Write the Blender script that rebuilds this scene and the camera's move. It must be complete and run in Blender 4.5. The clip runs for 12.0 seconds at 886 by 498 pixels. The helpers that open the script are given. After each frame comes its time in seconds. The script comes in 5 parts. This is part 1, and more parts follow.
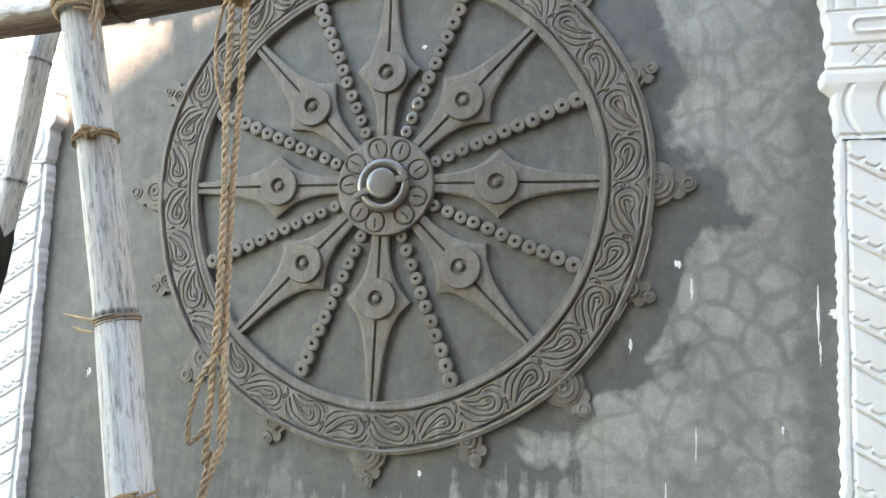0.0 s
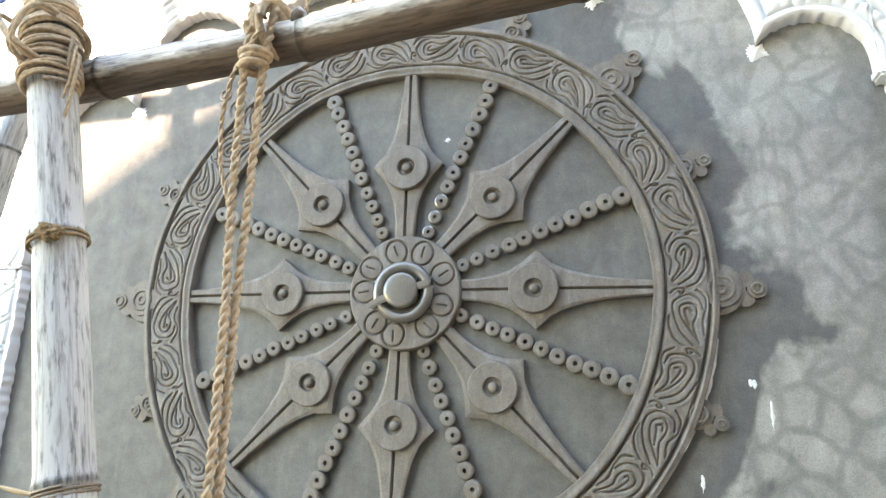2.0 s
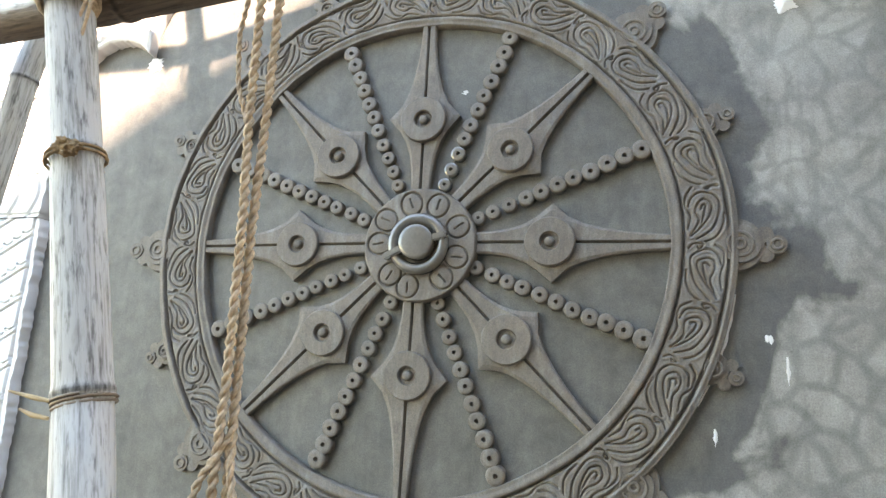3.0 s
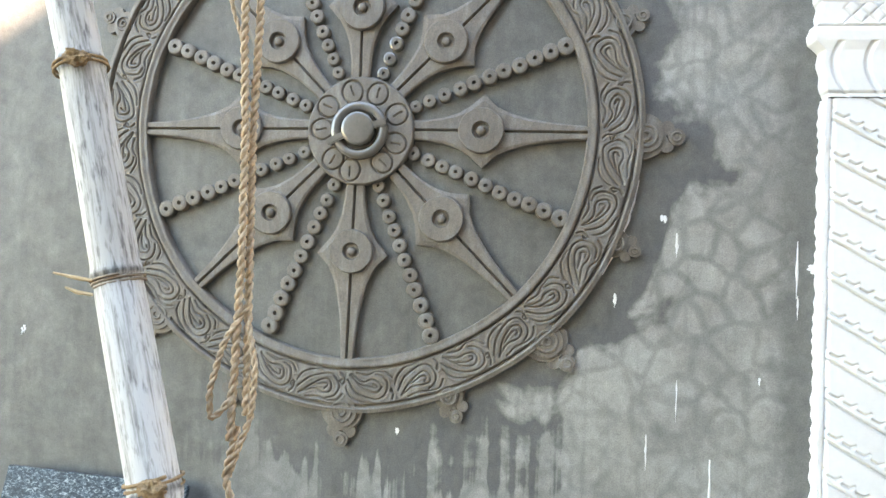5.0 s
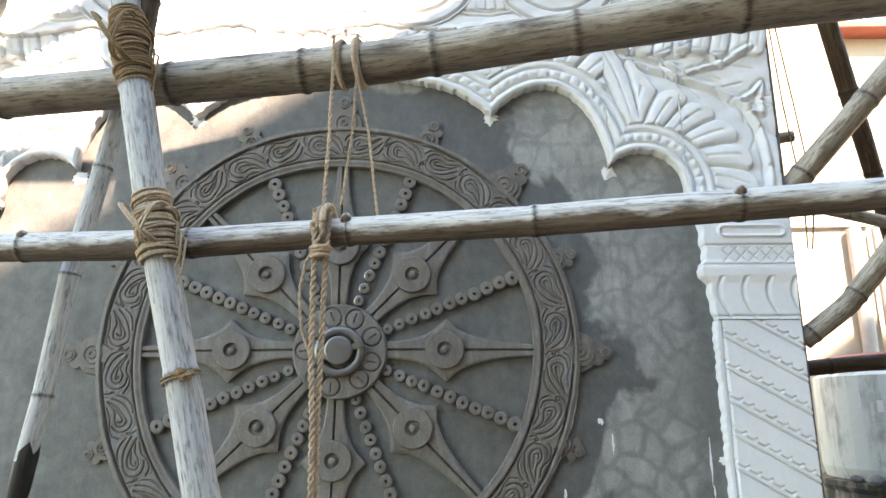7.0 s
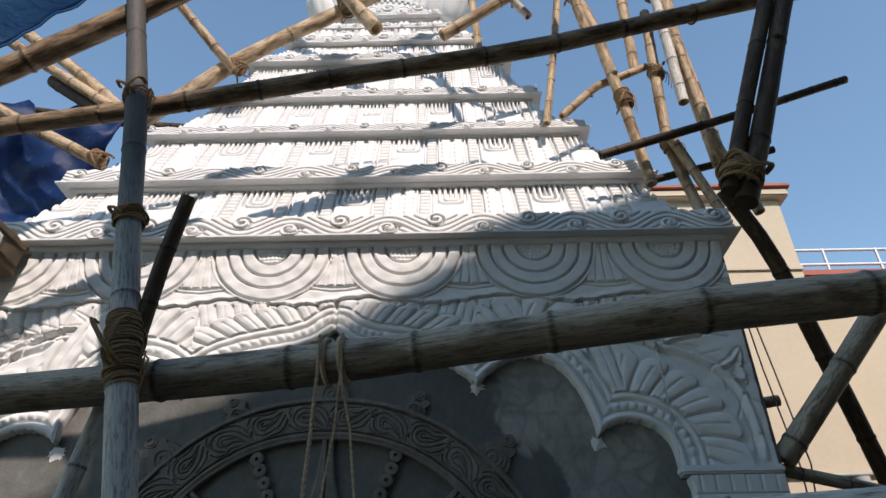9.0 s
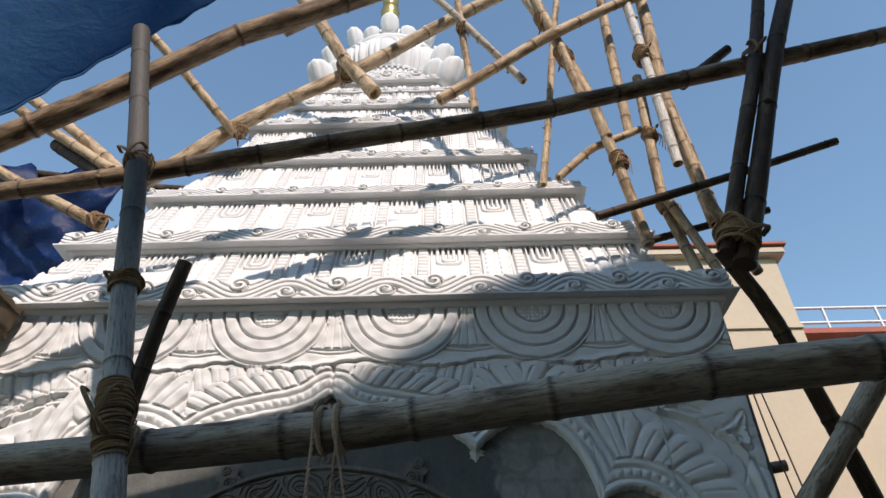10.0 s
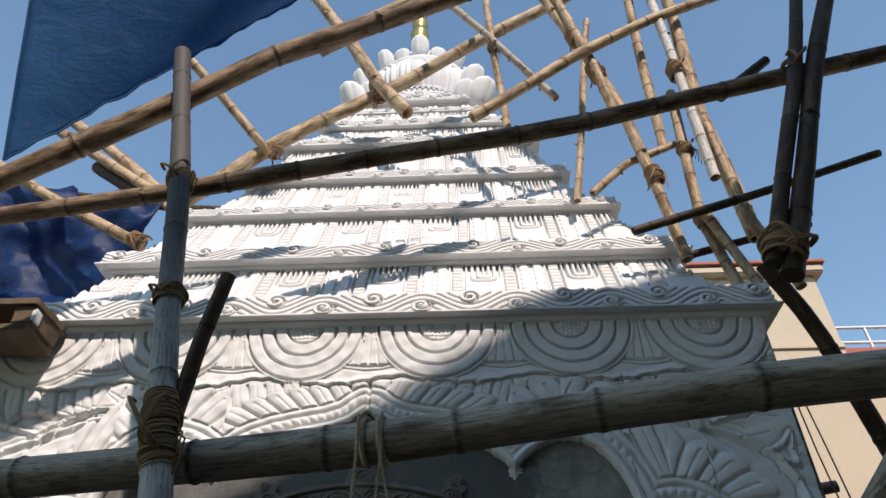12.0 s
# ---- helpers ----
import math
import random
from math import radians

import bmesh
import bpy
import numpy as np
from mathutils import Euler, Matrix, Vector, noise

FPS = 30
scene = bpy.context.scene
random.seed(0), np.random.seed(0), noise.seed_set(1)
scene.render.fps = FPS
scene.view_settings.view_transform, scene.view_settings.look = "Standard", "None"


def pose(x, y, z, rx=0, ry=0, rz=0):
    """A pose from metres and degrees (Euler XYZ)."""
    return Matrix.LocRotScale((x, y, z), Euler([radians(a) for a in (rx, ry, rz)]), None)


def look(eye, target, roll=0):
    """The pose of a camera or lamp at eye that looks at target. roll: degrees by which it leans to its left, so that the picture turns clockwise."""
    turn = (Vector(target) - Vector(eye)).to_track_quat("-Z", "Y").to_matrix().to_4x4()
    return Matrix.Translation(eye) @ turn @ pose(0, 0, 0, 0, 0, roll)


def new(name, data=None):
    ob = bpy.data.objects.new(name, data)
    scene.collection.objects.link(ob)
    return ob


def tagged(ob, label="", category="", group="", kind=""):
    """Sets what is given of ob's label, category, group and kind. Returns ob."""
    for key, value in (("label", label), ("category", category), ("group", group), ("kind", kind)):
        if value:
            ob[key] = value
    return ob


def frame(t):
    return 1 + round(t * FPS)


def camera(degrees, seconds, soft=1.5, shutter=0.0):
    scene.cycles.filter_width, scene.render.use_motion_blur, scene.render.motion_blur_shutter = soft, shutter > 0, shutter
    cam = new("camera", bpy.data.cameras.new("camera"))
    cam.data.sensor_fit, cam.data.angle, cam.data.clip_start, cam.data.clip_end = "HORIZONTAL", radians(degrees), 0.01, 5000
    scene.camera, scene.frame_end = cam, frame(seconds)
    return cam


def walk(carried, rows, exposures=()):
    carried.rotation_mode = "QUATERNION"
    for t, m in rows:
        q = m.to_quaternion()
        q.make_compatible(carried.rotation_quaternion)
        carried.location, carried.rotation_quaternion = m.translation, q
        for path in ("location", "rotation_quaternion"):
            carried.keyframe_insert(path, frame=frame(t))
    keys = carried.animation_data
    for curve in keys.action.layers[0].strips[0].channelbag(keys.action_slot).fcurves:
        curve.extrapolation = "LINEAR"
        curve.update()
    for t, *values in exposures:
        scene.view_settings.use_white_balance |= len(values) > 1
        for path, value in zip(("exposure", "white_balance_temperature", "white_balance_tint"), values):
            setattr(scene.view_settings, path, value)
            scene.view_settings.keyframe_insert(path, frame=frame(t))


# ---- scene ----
cam = camera(66.6, 12.0)
PATH = [
    (0, (0.916, -2.44, 1.507), (0.393, -0.52, 1.702), 2.1),
    (0.5, (0.814, -2.264, 1.542), (0.279, -0.347, 1.739), 1.8),
    (1, (0.739, -2.174, 1.561), (0.257, -0.249, 1.81), 1.1),
    (1.5, (0.719, -2.163, 1.575), (0.209, -0.275, 1.992), 2.0),
    (2, (0.72, -2.167, 1.583), (0.22, -0.294, 2.073), 1.7),
    (2.5, (0.715, -2.177, 1.566), (0.173, -0.316, 2.061), 2.4),
    (3, (0.708, -2.14, 1.51), (0.169, -0.26, 1.928), 3.0),
    (3.5, (0.707, -2.107, 1.484), (0.265, -0.184, 1.81), 3.7),
    (5.5, (0.643, -2.528, 1.563), (0.412, -0.541, 1.586), 1.7),
    (6, (0.588, -2.655, 1.635), (0.439, -0.662, 1.699), 1.4),
    (6.5, (0.493, -2.741, 1.692), (0.435, -0.752, 1.892), 0.5),
    (7, (0.499, -2.842, 1.756), (0.465, -0.897, 2.221), -0.1),
    (7.5, (0.516, -2.91, 1.794), (0.494, -1.031, 2.479), 0.7),
    (9.5, (0.534, -2.933, 1.915), (0.533, -1.307, 3.08), -1.3),
    (10, (0.535, -2.934, 1.918), (0.537, -1.356, 3.147), -1.3),
    (10.5, (0.512, -2.93, 1.911), (0.481, -1.4, 3.199), -0.5),
    (11, (0.495, -2.919, 1.903), (0.43, -1.391, 3.192), 0.3),
    (11.5, (0.49, -2.912, 1.901), (0.428, -1.38, 3.186), 0.1),
    (12, (0.492, -2.908, 1.897), (0.415, -1.374, 3.178), 0.2),
]
EXPOSURES = [(0, 3.92, 8700, 27), (1.0, 4.42, 8800, 27), (1.5, 4.44, 8850, 27), (2.5, 4.14, 8800, 27), (3.0, 4.04, 8800, 27), (3.5, 4.49, 8850, 27), (5.5, 4.17, 8800, 27), (6.5, 3.92, 8600, 26), (7.0, 3.45, 8250, 25),
             (7.5, 2.58, 7850, 23), (7.7, 2.2, 7650, 20), (9.0, 0.79, 6800, 17), (12, 0.77, 6850, 17)]
walk(cam, [(t, look(eye, target, roll)) for t, eye, target, roll in PATH], EXPOSURES)

# ---- world, sun ----
SUN = Vector((0.3, -1.0, 1.0)).normalized()
world = bpy.data.worlds.new("sky")
scene.world = world
world.use_nodes = True
wn = world.node_tree.nodes
sky = wn.new("ShaderNodeTexSky")
sky.sky_type = "NISHITA"
sky.sun_disc = False
sky.sun_elevation = math.asin(SUN.z)
sky.sun_rotation = math.atan2(SUN.x, SUN.y)
sky.air_density, sky.dust_density, sky.ozone_density = 1.3, 0.0, 0.0
wn["Background"].inputs["Strength"].default_value = 0.105
clear = wn.new("ShaderNodeMix")
clear.data_type, clear.blend_type = "RGBA", "MULTIPLY"
clear.inputs[0].default_value, clear.inputs[7].default_value = 1.0, (0.86, 1.06, 1.09, 1)
world.node_tree.links.new(sky.outputs[0], clear.inputs[6])
world.node_tree.links.new(clear.outputs[2], wn["Background"].inputs["Color"])
sun = new("sun", bpy.data.lights.new("sun", "SUN"))
sun.data.energy, sun.data.angle, sun.data.color = 2.9, radians(0.9), (1.0, 0.915, 0.82)
sun.matrix_world = look(tuple(SUN * 40), (0, 0, 0))


# ---- materials ----
def shader(name):
    m = bpy.data.materials.new(name)
    m.use_nodes = True
    return m, m.node_tree, m.node_tree.nodes["Principled BSDF"]


def node(nt, kind, **values):
    n = nt.nodes.new(kind)
    for key, value in values.items():
        n.inputs[key.replace("_", " ")].default_value = value
    return n


def ramp(nt, source, stops):
    r = nt.nodes.new("ShaderNodeValToRGB")
    e = r.color_ramp.elements
    while len(e) < len(stops):
        e.new(0.5)
    for i, (at, c) in enumerate(stops):
        e[i].position = at
        e[i].color = (c, c, c, 1) if isinstance(c, (int, float)) else (*c, 1)
    nt.links.new(source, r.inputs[0])
    return r.outputs[0]


def mix(nt, fac, a, b, blend="MIX"):
    n = nt.nodes.new("ShaderNodeMix")
    n.data_type, n.blend_type = "RGBA", blend
    for value, i in ((fac, 0), (a, 6), (b, 7)):
        if isinstance(value, bpy.types.NodeSocket):
            nt.links.new(value, n.inputs[i])
        else:
            n.inputs[i].default_value = value if i == 0 else (*value, 1)
    return n.outputs[2]


def math_node(nt, op, a, b=0.0):
    n = nt.nodes.new("ShaderNodeMath")
    n.operation = op
    for i, value in enumerate((a, b)):
        if isinstance(value, bpy.types.NodeSocket):
            nt.links.new(value, n.inputs[i])
        else:
            n.inputs[i].default_value = value
    return n.outputs[0]


def noise_out(nt, vec, scale, detail=5, rough=0.6, warp=0.0):
    n = node(nt, "ShaderNodeTexNoise", Scale=scale, Detail=detail, Roughness=rough, Distortion=warp)
    if vec is not None:
        nt.links.new(vec, n.inputs["Vector"])
    return n.outputs[0]


def scaled(nt, vec, sx, sy, sz, off=(0, 0, 0)):
    n = nt.nodes.new("ShaderNodeMapping")
    n.inputs["Scale"].default_value = (sx, sy, sz)
    n.inputs["Location"].default_value = off
    nt.links.new(vec, n.inputs["Vector"])
    return n.outputs[0]


def position(nt):
    return nt.nodes.new("ShaderNodeNewGeometry").outputs["Position"]


def bump(nt, bsdf, height, strength, distance):
    b = node(nt, "ShaderNodeBump", Strength=strength, Distance=distance)
    nt.links.new(height, b.inputs["Height"])
    nt.links.new(b.outputs[0], bsdf.inputs["Normal"])


def plain(name, colour, rough=0.8, vary=0.25, scale=8.0, relief=0.3, metal=0.0, dist=0.004):
    m, nt, b = shader(name)
    p = position(nt)
    big = noise_out(nt, p, scale)
    fine = noise_out(nt, p, scale * 14, 4)
    lo = tuple(c * (1 - vary) for c in colour)
    hi = tuple(min(1, c * (1 + vary)) for c in colour)
    c = mix(nt, ramp(nt, big, ((0.3, 0), (0.7, 1))), lo, hi)
    c = mix(nt, 0.3, c, mix(nt, ramp(nt, fine, ((0.35, 0), (0.65, 1))), lo, hi))
    nt.links.new(c, b.inputs["Base Color"])
    b.inputs["Roughness"].default_value, b.inputs["Metallic"].default_value = rough, metal
    bump(nt, b, fine, relief, dist)
    return m


def cement_wall():
    """Render of a wall: dark new cement round the wheel, older, pale and crazed cement beyond it."""
    m, nt, b = shader("cement_wall")
    p = position(nt)
    d = nt.nodes.new("ShaderNodeVectorMath")
    d.operation = "DISTANCE"
    nt.links.new(scaled(nt, p, 1, 0, 1), d.inputs[0])
    d.inputs[1].default_value = (-0.06, 0, 1.96)
    blot = noise_out(nt, p, 2.4, 5, 0.52, 0.5)
    edge = math_node(nt, "ADD", d.outputs["Value"], math_node(nt, "MULTIPLY", math_node(nt, "SUBTRACT", blot, 0.5), 0.95))
    sep = nt.nodes.new("ShaderNodeSeparateXYZ")
    nt.links.new(p, sep.inputs[0])
    drip = noise_out(nt, scaled(nt, p, 26, 26, 0.7), 1.0, 3, 0.5)
    foot = ramp(nt, math_node(nt, "MULTIPLY", sep.outputs[2], 0.5), ((0.40, 1), (0.53, 0)))
    edge = math_node(nt, "ADD", edge, math_node(nt, "MULTIPLY", math_node(nt, "MULTIPLY", math_node(nt, "SUBTRACT", drip, 0.5), 0.6), foot))
    right = ramp(nt, math_node(nt, "MULTIPLY", math_node(nt, "ADD", sep.outputs[0], 1.0), 0.6), ((0.25, 0.12), (0.75, 1)))
    old = ramp(nt, math_node(nt, "MULTIPLY", edge, 0.5), ((0.612, 0), (0.636, 1)))
    old = math_node(nt, "MULTIPLY", old, right)
    mid = noise_out(nt, p, 7, 6, 0.65, 0.3)
    streak = noise_out(nt, scaled(nt, p, 9, 9, 0.9), 2.0, 5, 0.6)
    fresh = mix(nt, ramp(nt, mid, ((0.3, 0), (0.72, 1))), (0.071, 0.070, 0.063), (0.132, 0.128, 0.116))
    fresh = mix(nt, ramp(nt, streak, ((0.5, 0), (0.75, 0.45))), fresh, (0.158, 0.153, 0.142))
    warped = nt.nodes.new("ShaderNodeVectorMath")
    nt.links.new(p, warped.inputs[0])
    soft = node(nt, "ShaderNodeTexNoise", Scale=5.0, Detail=2.0)
    nt.links.new(p, soft.inputs["Vector"])
    push = nt.nodes.new("ShaderNodeVectorMath")
    push.operation = "SCALE"
    push.inputs["Scale"].default_value = 0.12
    nt.links.new(soft.outputs["Color"], push.inputs[0])
    nt.links.new(push.outputs[0], warped.inputs[1])
    cell = node(nt, "ShaderNodeTexVoronoi", Scale=8.3)
    cell.feature = "DISTANCE_TO_EDGE"
    nt.links.new(warped.outputs[0], cell.inputs["Vector"])
    crack = ramp(nt, cell.outputs["Distance"], ((0.0, 1), (0.07, 0.75), (0.14, 0)))
    crack = math_node(nt, "MULTIPLY", crack, ramp(nt, noise_out(nt, p, 1.7, 3), ((0.30, 0.15), (0.6, 0.75))))
    aged = mix(nt, ramp(nt, blot, ((0.35, 0), (0.65, 1))), (0.178, 0.176, 0.162), (0.295, 0.291, 0.270))
    aged = mix(nt, math_node(nt, "MULTIPLY", ramp(nt, mid, ((0.45, 0), (0.7, 1))), 0.5), aged, (0.315, 0.31, 0.29))
    aged = mix(nt, crack, aged, (0.145, 0.147, 0.138))
    run = noise_out(nt, scaled(nt, p, 22, 22, 1.1), 1.0, 4, 0.5)
    aged = mix(nt, ramp(nt, run, ((0.56, 0), (0.68, 0.5))), aged, (0.17, 0.17, 0.16))
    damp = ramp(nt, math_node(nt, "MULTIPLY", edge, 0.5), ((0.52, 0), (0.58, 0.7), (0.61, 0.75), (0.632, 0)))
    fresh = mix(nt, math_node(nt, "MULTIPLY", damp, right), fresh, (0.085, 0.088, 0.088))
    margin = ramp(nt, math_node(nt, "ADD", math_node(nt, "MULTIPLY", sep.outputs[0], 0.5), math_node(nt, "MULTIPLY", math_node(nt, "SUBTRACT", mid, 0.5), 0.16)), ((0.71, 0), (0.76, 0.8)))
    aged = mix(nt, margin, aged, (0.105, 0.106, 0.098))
    c = mix(nt, old, fresh, aged)
    fleck = noise_out(nt, scaled(nt, p, 40, 40, 9), 1.0, 2, 0.5)
    c = mix(nt, ramp(nt, fleck, ((0.80, 0), (0.83, 1))), c, (0.7, 0.7, 0.68))
    pit = noise_out(nt, p, 60, 3)
    lump = noise_out(nt, p, 17, 6, 0.7, 0.4)
    c = mix(nt, 1.0, c, ramp(nt, lump, ((0.32, 0.84), (0.68, 1.14))), "MULTIPLY")
    sand = noise_out(nt, p, 210, 3, 0.7)
    c = mix(nt, 1.0, c, ramp(nt, sand, ((0.30, 0.74), (0.70, 1.24))), "MULTIPLY")
    c = mix(nt, ramp(nt, pit, ((0.66, 0), (0.74, 0.5))), c, (0.08, 0.08, 0.075))
    trowel = noise_out(nt, scaled(nt, p, 17, 17, 10), 1.0, 6, 0.7, 1.6)
    c = mix(nt, 1.0, c, ramp(nt, trowel, ((0.30, 0.88), (0.50, 1.0), (0.72, 1.12))), "MULTIPLY")
    nt.links.new(c, b.inputs["Base Color"])
    b.inputs["Roughness"].default_value = 0.62
    h = math_node(nt, "ADD", math_node(nt, "MULTIPLY", mid, 0.8), math_node(nt, "MULTIPLY", pit, 0.15))
    bump(nt, b, h, 0.35, 0.02)
    return m


def cement_cast():
    """Smooth, hand-troweled new cement of the wheel."""
    m, nt, b = shader("cement_cast")
    p = position(nt)
    mid = noise_out(nt, p, 6, 6, 0.62, 0.2)
    fine = noise_out(nt, p, 70, 4)
    streak = noise_out(nt, scaled(nt, p, 14, 14, 3), 1.5, 5)
    c = mix(nt, ramp(nt, mid, ((0.3, 0), (0.7, 1))), (0.099, 0.083, 0.068), (0.159, 0.136, 0.113))
    c = mix(nt, ramp(nt, streak, ((0.52, 0), (0.74, 0.5))), c, (0.23, 0.225, 0.21))
    c = mix(nt, ramp(nt, fine, ((0.30, 0.45), (0.42, 0))), c, (0.085, 0.082, 0.075))
    sand = noise_out(nt, p, 210, 3, 0.7)
    c = mix(nt, 1.0, c, ramp(nt, sand, ((0.30, 0.76), (0.70, 1.22))), "MULTIPLY")
    trowel = noise_out(nt, scaled(nt, p, 34, 34, 12), 1.0, 6, 0.7, 0.8)
    c = mix(nt, 1.0, c, ramp(nt, trowel, ((0.30, 0.78), (0.50, 1.0), (0.72, 1.26))), "MULTIPLY")
    nt.links.new(c, b.inputs["Base Color"])
    nt.links.new(ramp(nt, mid, ((0.3, 0.5), (0.7, 0.72))), b.inputs["Roughness"])
    bump(nt, b, math_node(nt, "ADD", math_node(nt, "MULTIPLY", mid, 2.0), math_node(nt, "MULTIPLY", fine, 0.3)), 0.35, 0.006)
    return m


def bamboo_skin(name, bare, coat, share, dark=0.5, until=0.0, upper=0.0):
    """Bamboo: fibres along the culm, with a weathered coat over part of it."""
    m, nt, b = shader(name)
    a = nt.nodes.new("ShaderNodeAttribute")
    a.attribute_name = "fibre"
    v = a.outputs["Vector"]
    fib = noise_out(nt, scaled(nt, v, 130, 130, 8), 1.0, 6, 0.72)
    blotch = noise_out(nt, scaled(nt, v, 16, 16, 5), 1.0, 5, 0.6, 0.3)
    spot = noise_out(nt, scaled(nt, v, 150, 150, 24), 1.0, 4, 0.6)
    base = mix(nt, ramp(nt, fib, ((0.3, 0), (0.7, 1))), tuple(c * dark for c in bare), bare)
    mask = math_node(nt, "MULTIPLY", ramp(nt, blotch, ((0.62 - 0.45 * share, 0), (0.80 - 0.45 * share, 1))),
                     ramp(nt, fib, ((0.28, 0.15), (0.52, 1))))
    if upper:  # coat peeled below; paler top also has light from above put into it
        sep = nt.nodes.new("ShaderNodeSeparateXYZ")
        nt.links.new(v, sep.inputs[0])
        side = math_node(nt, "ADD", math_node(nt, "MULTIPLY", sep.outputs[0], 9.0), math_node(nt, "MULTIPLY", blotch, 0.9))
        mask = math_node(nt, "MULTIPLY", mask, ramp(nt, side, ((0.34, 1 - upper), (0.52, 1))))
    if until:  # past this length the coat thins and the culm is darker
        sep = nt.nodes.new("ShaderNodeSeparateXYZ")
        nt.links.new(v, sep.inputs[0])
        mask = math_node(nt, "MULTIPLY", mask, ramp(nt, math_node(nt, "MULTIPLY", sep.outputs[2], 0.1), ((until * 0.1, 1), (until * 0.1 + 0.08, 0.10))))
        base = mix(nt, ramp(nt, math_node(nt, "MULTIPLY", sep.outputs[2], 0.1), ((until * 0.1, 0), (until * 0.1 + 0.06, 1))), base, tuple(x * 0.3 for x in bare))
    c = mix(nt, mask, base, coat)
    c = mix(nt, ramp(nt, spot, ((0.54, 0), (0.68, 0.65))), c, tuple(x * 0.28 for x in bare))
    j = nt.nodes.new("ShaderNodeAttribute")
    j.attribute_name = "joint"
    ring = math_node(nt, "MULTIPLY", j.outputs["Fac"], ramp(nt, spot, ((0.3, 0.4), (0.6, 1))))
    c = mix(nt, ring, c, tuple(x * 0.22 for x in bare))
    nt.links.new(c, b.inputs["Base Color"])
    b.inputs["Roughness"].default_value = 0.6
    b.inputs["Specular IOR Level"].default_value = 0.25
    bump(nt, b, math_node(nt, "ADD", fib, math_node(nt, "MULTIPLY", spot, 0.5)), 0.4, 0.003)
    return m


def granite():
    m, nt, b = shader("granite")
    p = position(nt)
    n1 = noise_out(nt, scaled(nt, p, 1, 1, 1.8), 55, 5, 0.7, 1.2)
    c = ramp(nt, n1, ((0.40, (0.014, 0.024, 0.034)), (0.52, (0.040, 0.062, 0.080)), (0.60, (0.17, 0.215, 0.24)), (0.72, (0.40, 0.45, 0.47))))
    nt.links.new(c, b.inputs["Base Color"])
    b.inputs["Roughness"].default_value = 0.4
    b.inputs["Specular IOR Level"].default_value = 0.12
    return m


def tarpaulin(name, c1, c2):
    m, nt, b = shader(name)
    p = position(nt)
    n1 = noise_out(nt, scaled(nt, p, 5, 9, 9), 1.0, 7, 0.72, 0.3)
    n2 = noise_out(nt, p, 26, 5, 0.7)
    c = mix(nt, ramp(nt, n1, ((0.25, 0.15), (0.75, 0.85))), c1, c2)
    c = mix(nt, ramp(nt, n2, ((0.58, 0), (0.72, 0.5))), c, (0.20, 0.24, 0.30))
    nt.links.new(c, b.inputs["Base Color"])
    b.inputs["Roughness"].default_value = 0.42
    thin = nt.nodes.new("ShaderNodeBsdfTranslucent")
    nt.links.new(c, thin.inputs["Color"])
    both = nt.nodes.new("ShaderNodeMixShader")
    both.inputs[0].default_value = 0.55
    nt.links.new(b.outputs[0], both.inputs[1])
    nt.links.new(thin.outputs[0], both.inputs[2])
    nt.links.new(both.outputs[0], nt.nodes["Material Output"].inputs["Surface"])
    bump(nt, b, n1, 0.3, 0.05)
    return m


def stained_concrete(name, pale, dirty, low, high):
    m, nt, b = shader(name)
    p = position(nt)
    run = noise_out(nt, scaled(nt, p, 7, 7, 0.8), 1.0, 6, 0.65)
    blot = noise_out(nt, p, 3.5, 6, 0.65)
    c = mix(nt, ramp(nt, math_node(nt, "ADD", math_node(nt, "MULTIPLY", run, 0.6), math_node(nt, "MULTIPLY", blot, 0.4)), ((low, 0), (high, 1))), pale, dirty)
    nt.links.new(c, b.inputs["Base Color"])
    b.inputs["Roughness"].default_value = 0.8
    bump(nt, b, blot, 0.4, 0.02)
    return m


def soil():
    m, nt, b = shader("soil")
    p = position(nt)
    n1, n2 = noise_out(nt, p, 1.6, 7, 0.65), noise_out(nt, p, 22, 6, 0.7)
    c = mix(nt, ramp(nt, n1, ((0.35, 0), (0.65, 1))), (0.10, 0.075, 0.052), (0.19, 0.15, 0.11))
    c = mix(nt, ramp(nt, n2, ((0.5, 0), (0.7, 0.6))), c, (0.24, 0.21, 0.175))
    nt.links.new(c, b.inputs["Base Color"])
    b.inputs["Roughness"].default_value = 0.95
    bump(nt, b, n2, 0.8, 0.03)
    return m


CEMENT = cement_wall()
CAST = cement_cast()
KNOB = plain("wet_cement", (0.115, 0.105, 0.092), 0.20, 0.25, 9, 0.15)
KNOB.node_tree.nodes["Principled BSDF"].inputs["Coat Weight"].default_value = 1.0
KNOB.node_tree.nodes["Principled BSDF"].inputs["Coat Roughness"].default_value = 0.06
STUCCO = plain("white_stucco", (0.66, 0.66, 0.655), 0.8, 0.07, 3.0, 0.35, 0.0, 0.004)
SIDE = plain("grey_render", (0.17, 0.17, 0.175), 0.85, 0.2, 6.0)
GOLD = plain("gilded_brass", (0.88, 0.50, 0.13), 0.22, 0.1, 10, 0.1, 1.0)
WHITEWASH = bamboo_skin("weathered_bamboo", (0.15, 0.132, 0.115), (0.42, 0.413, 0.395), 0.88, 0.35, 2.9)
PALE = bamboo_skin("half_lit_peeled_bamboo", (0.16, 0.105, 0.07), (0.60, 0.575, 0.53), 0.95, 0.30, 0.0, 0.95)
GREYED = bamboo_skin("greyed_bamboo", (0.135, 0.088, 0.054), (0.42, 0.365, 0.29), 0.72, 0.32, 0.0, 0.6)
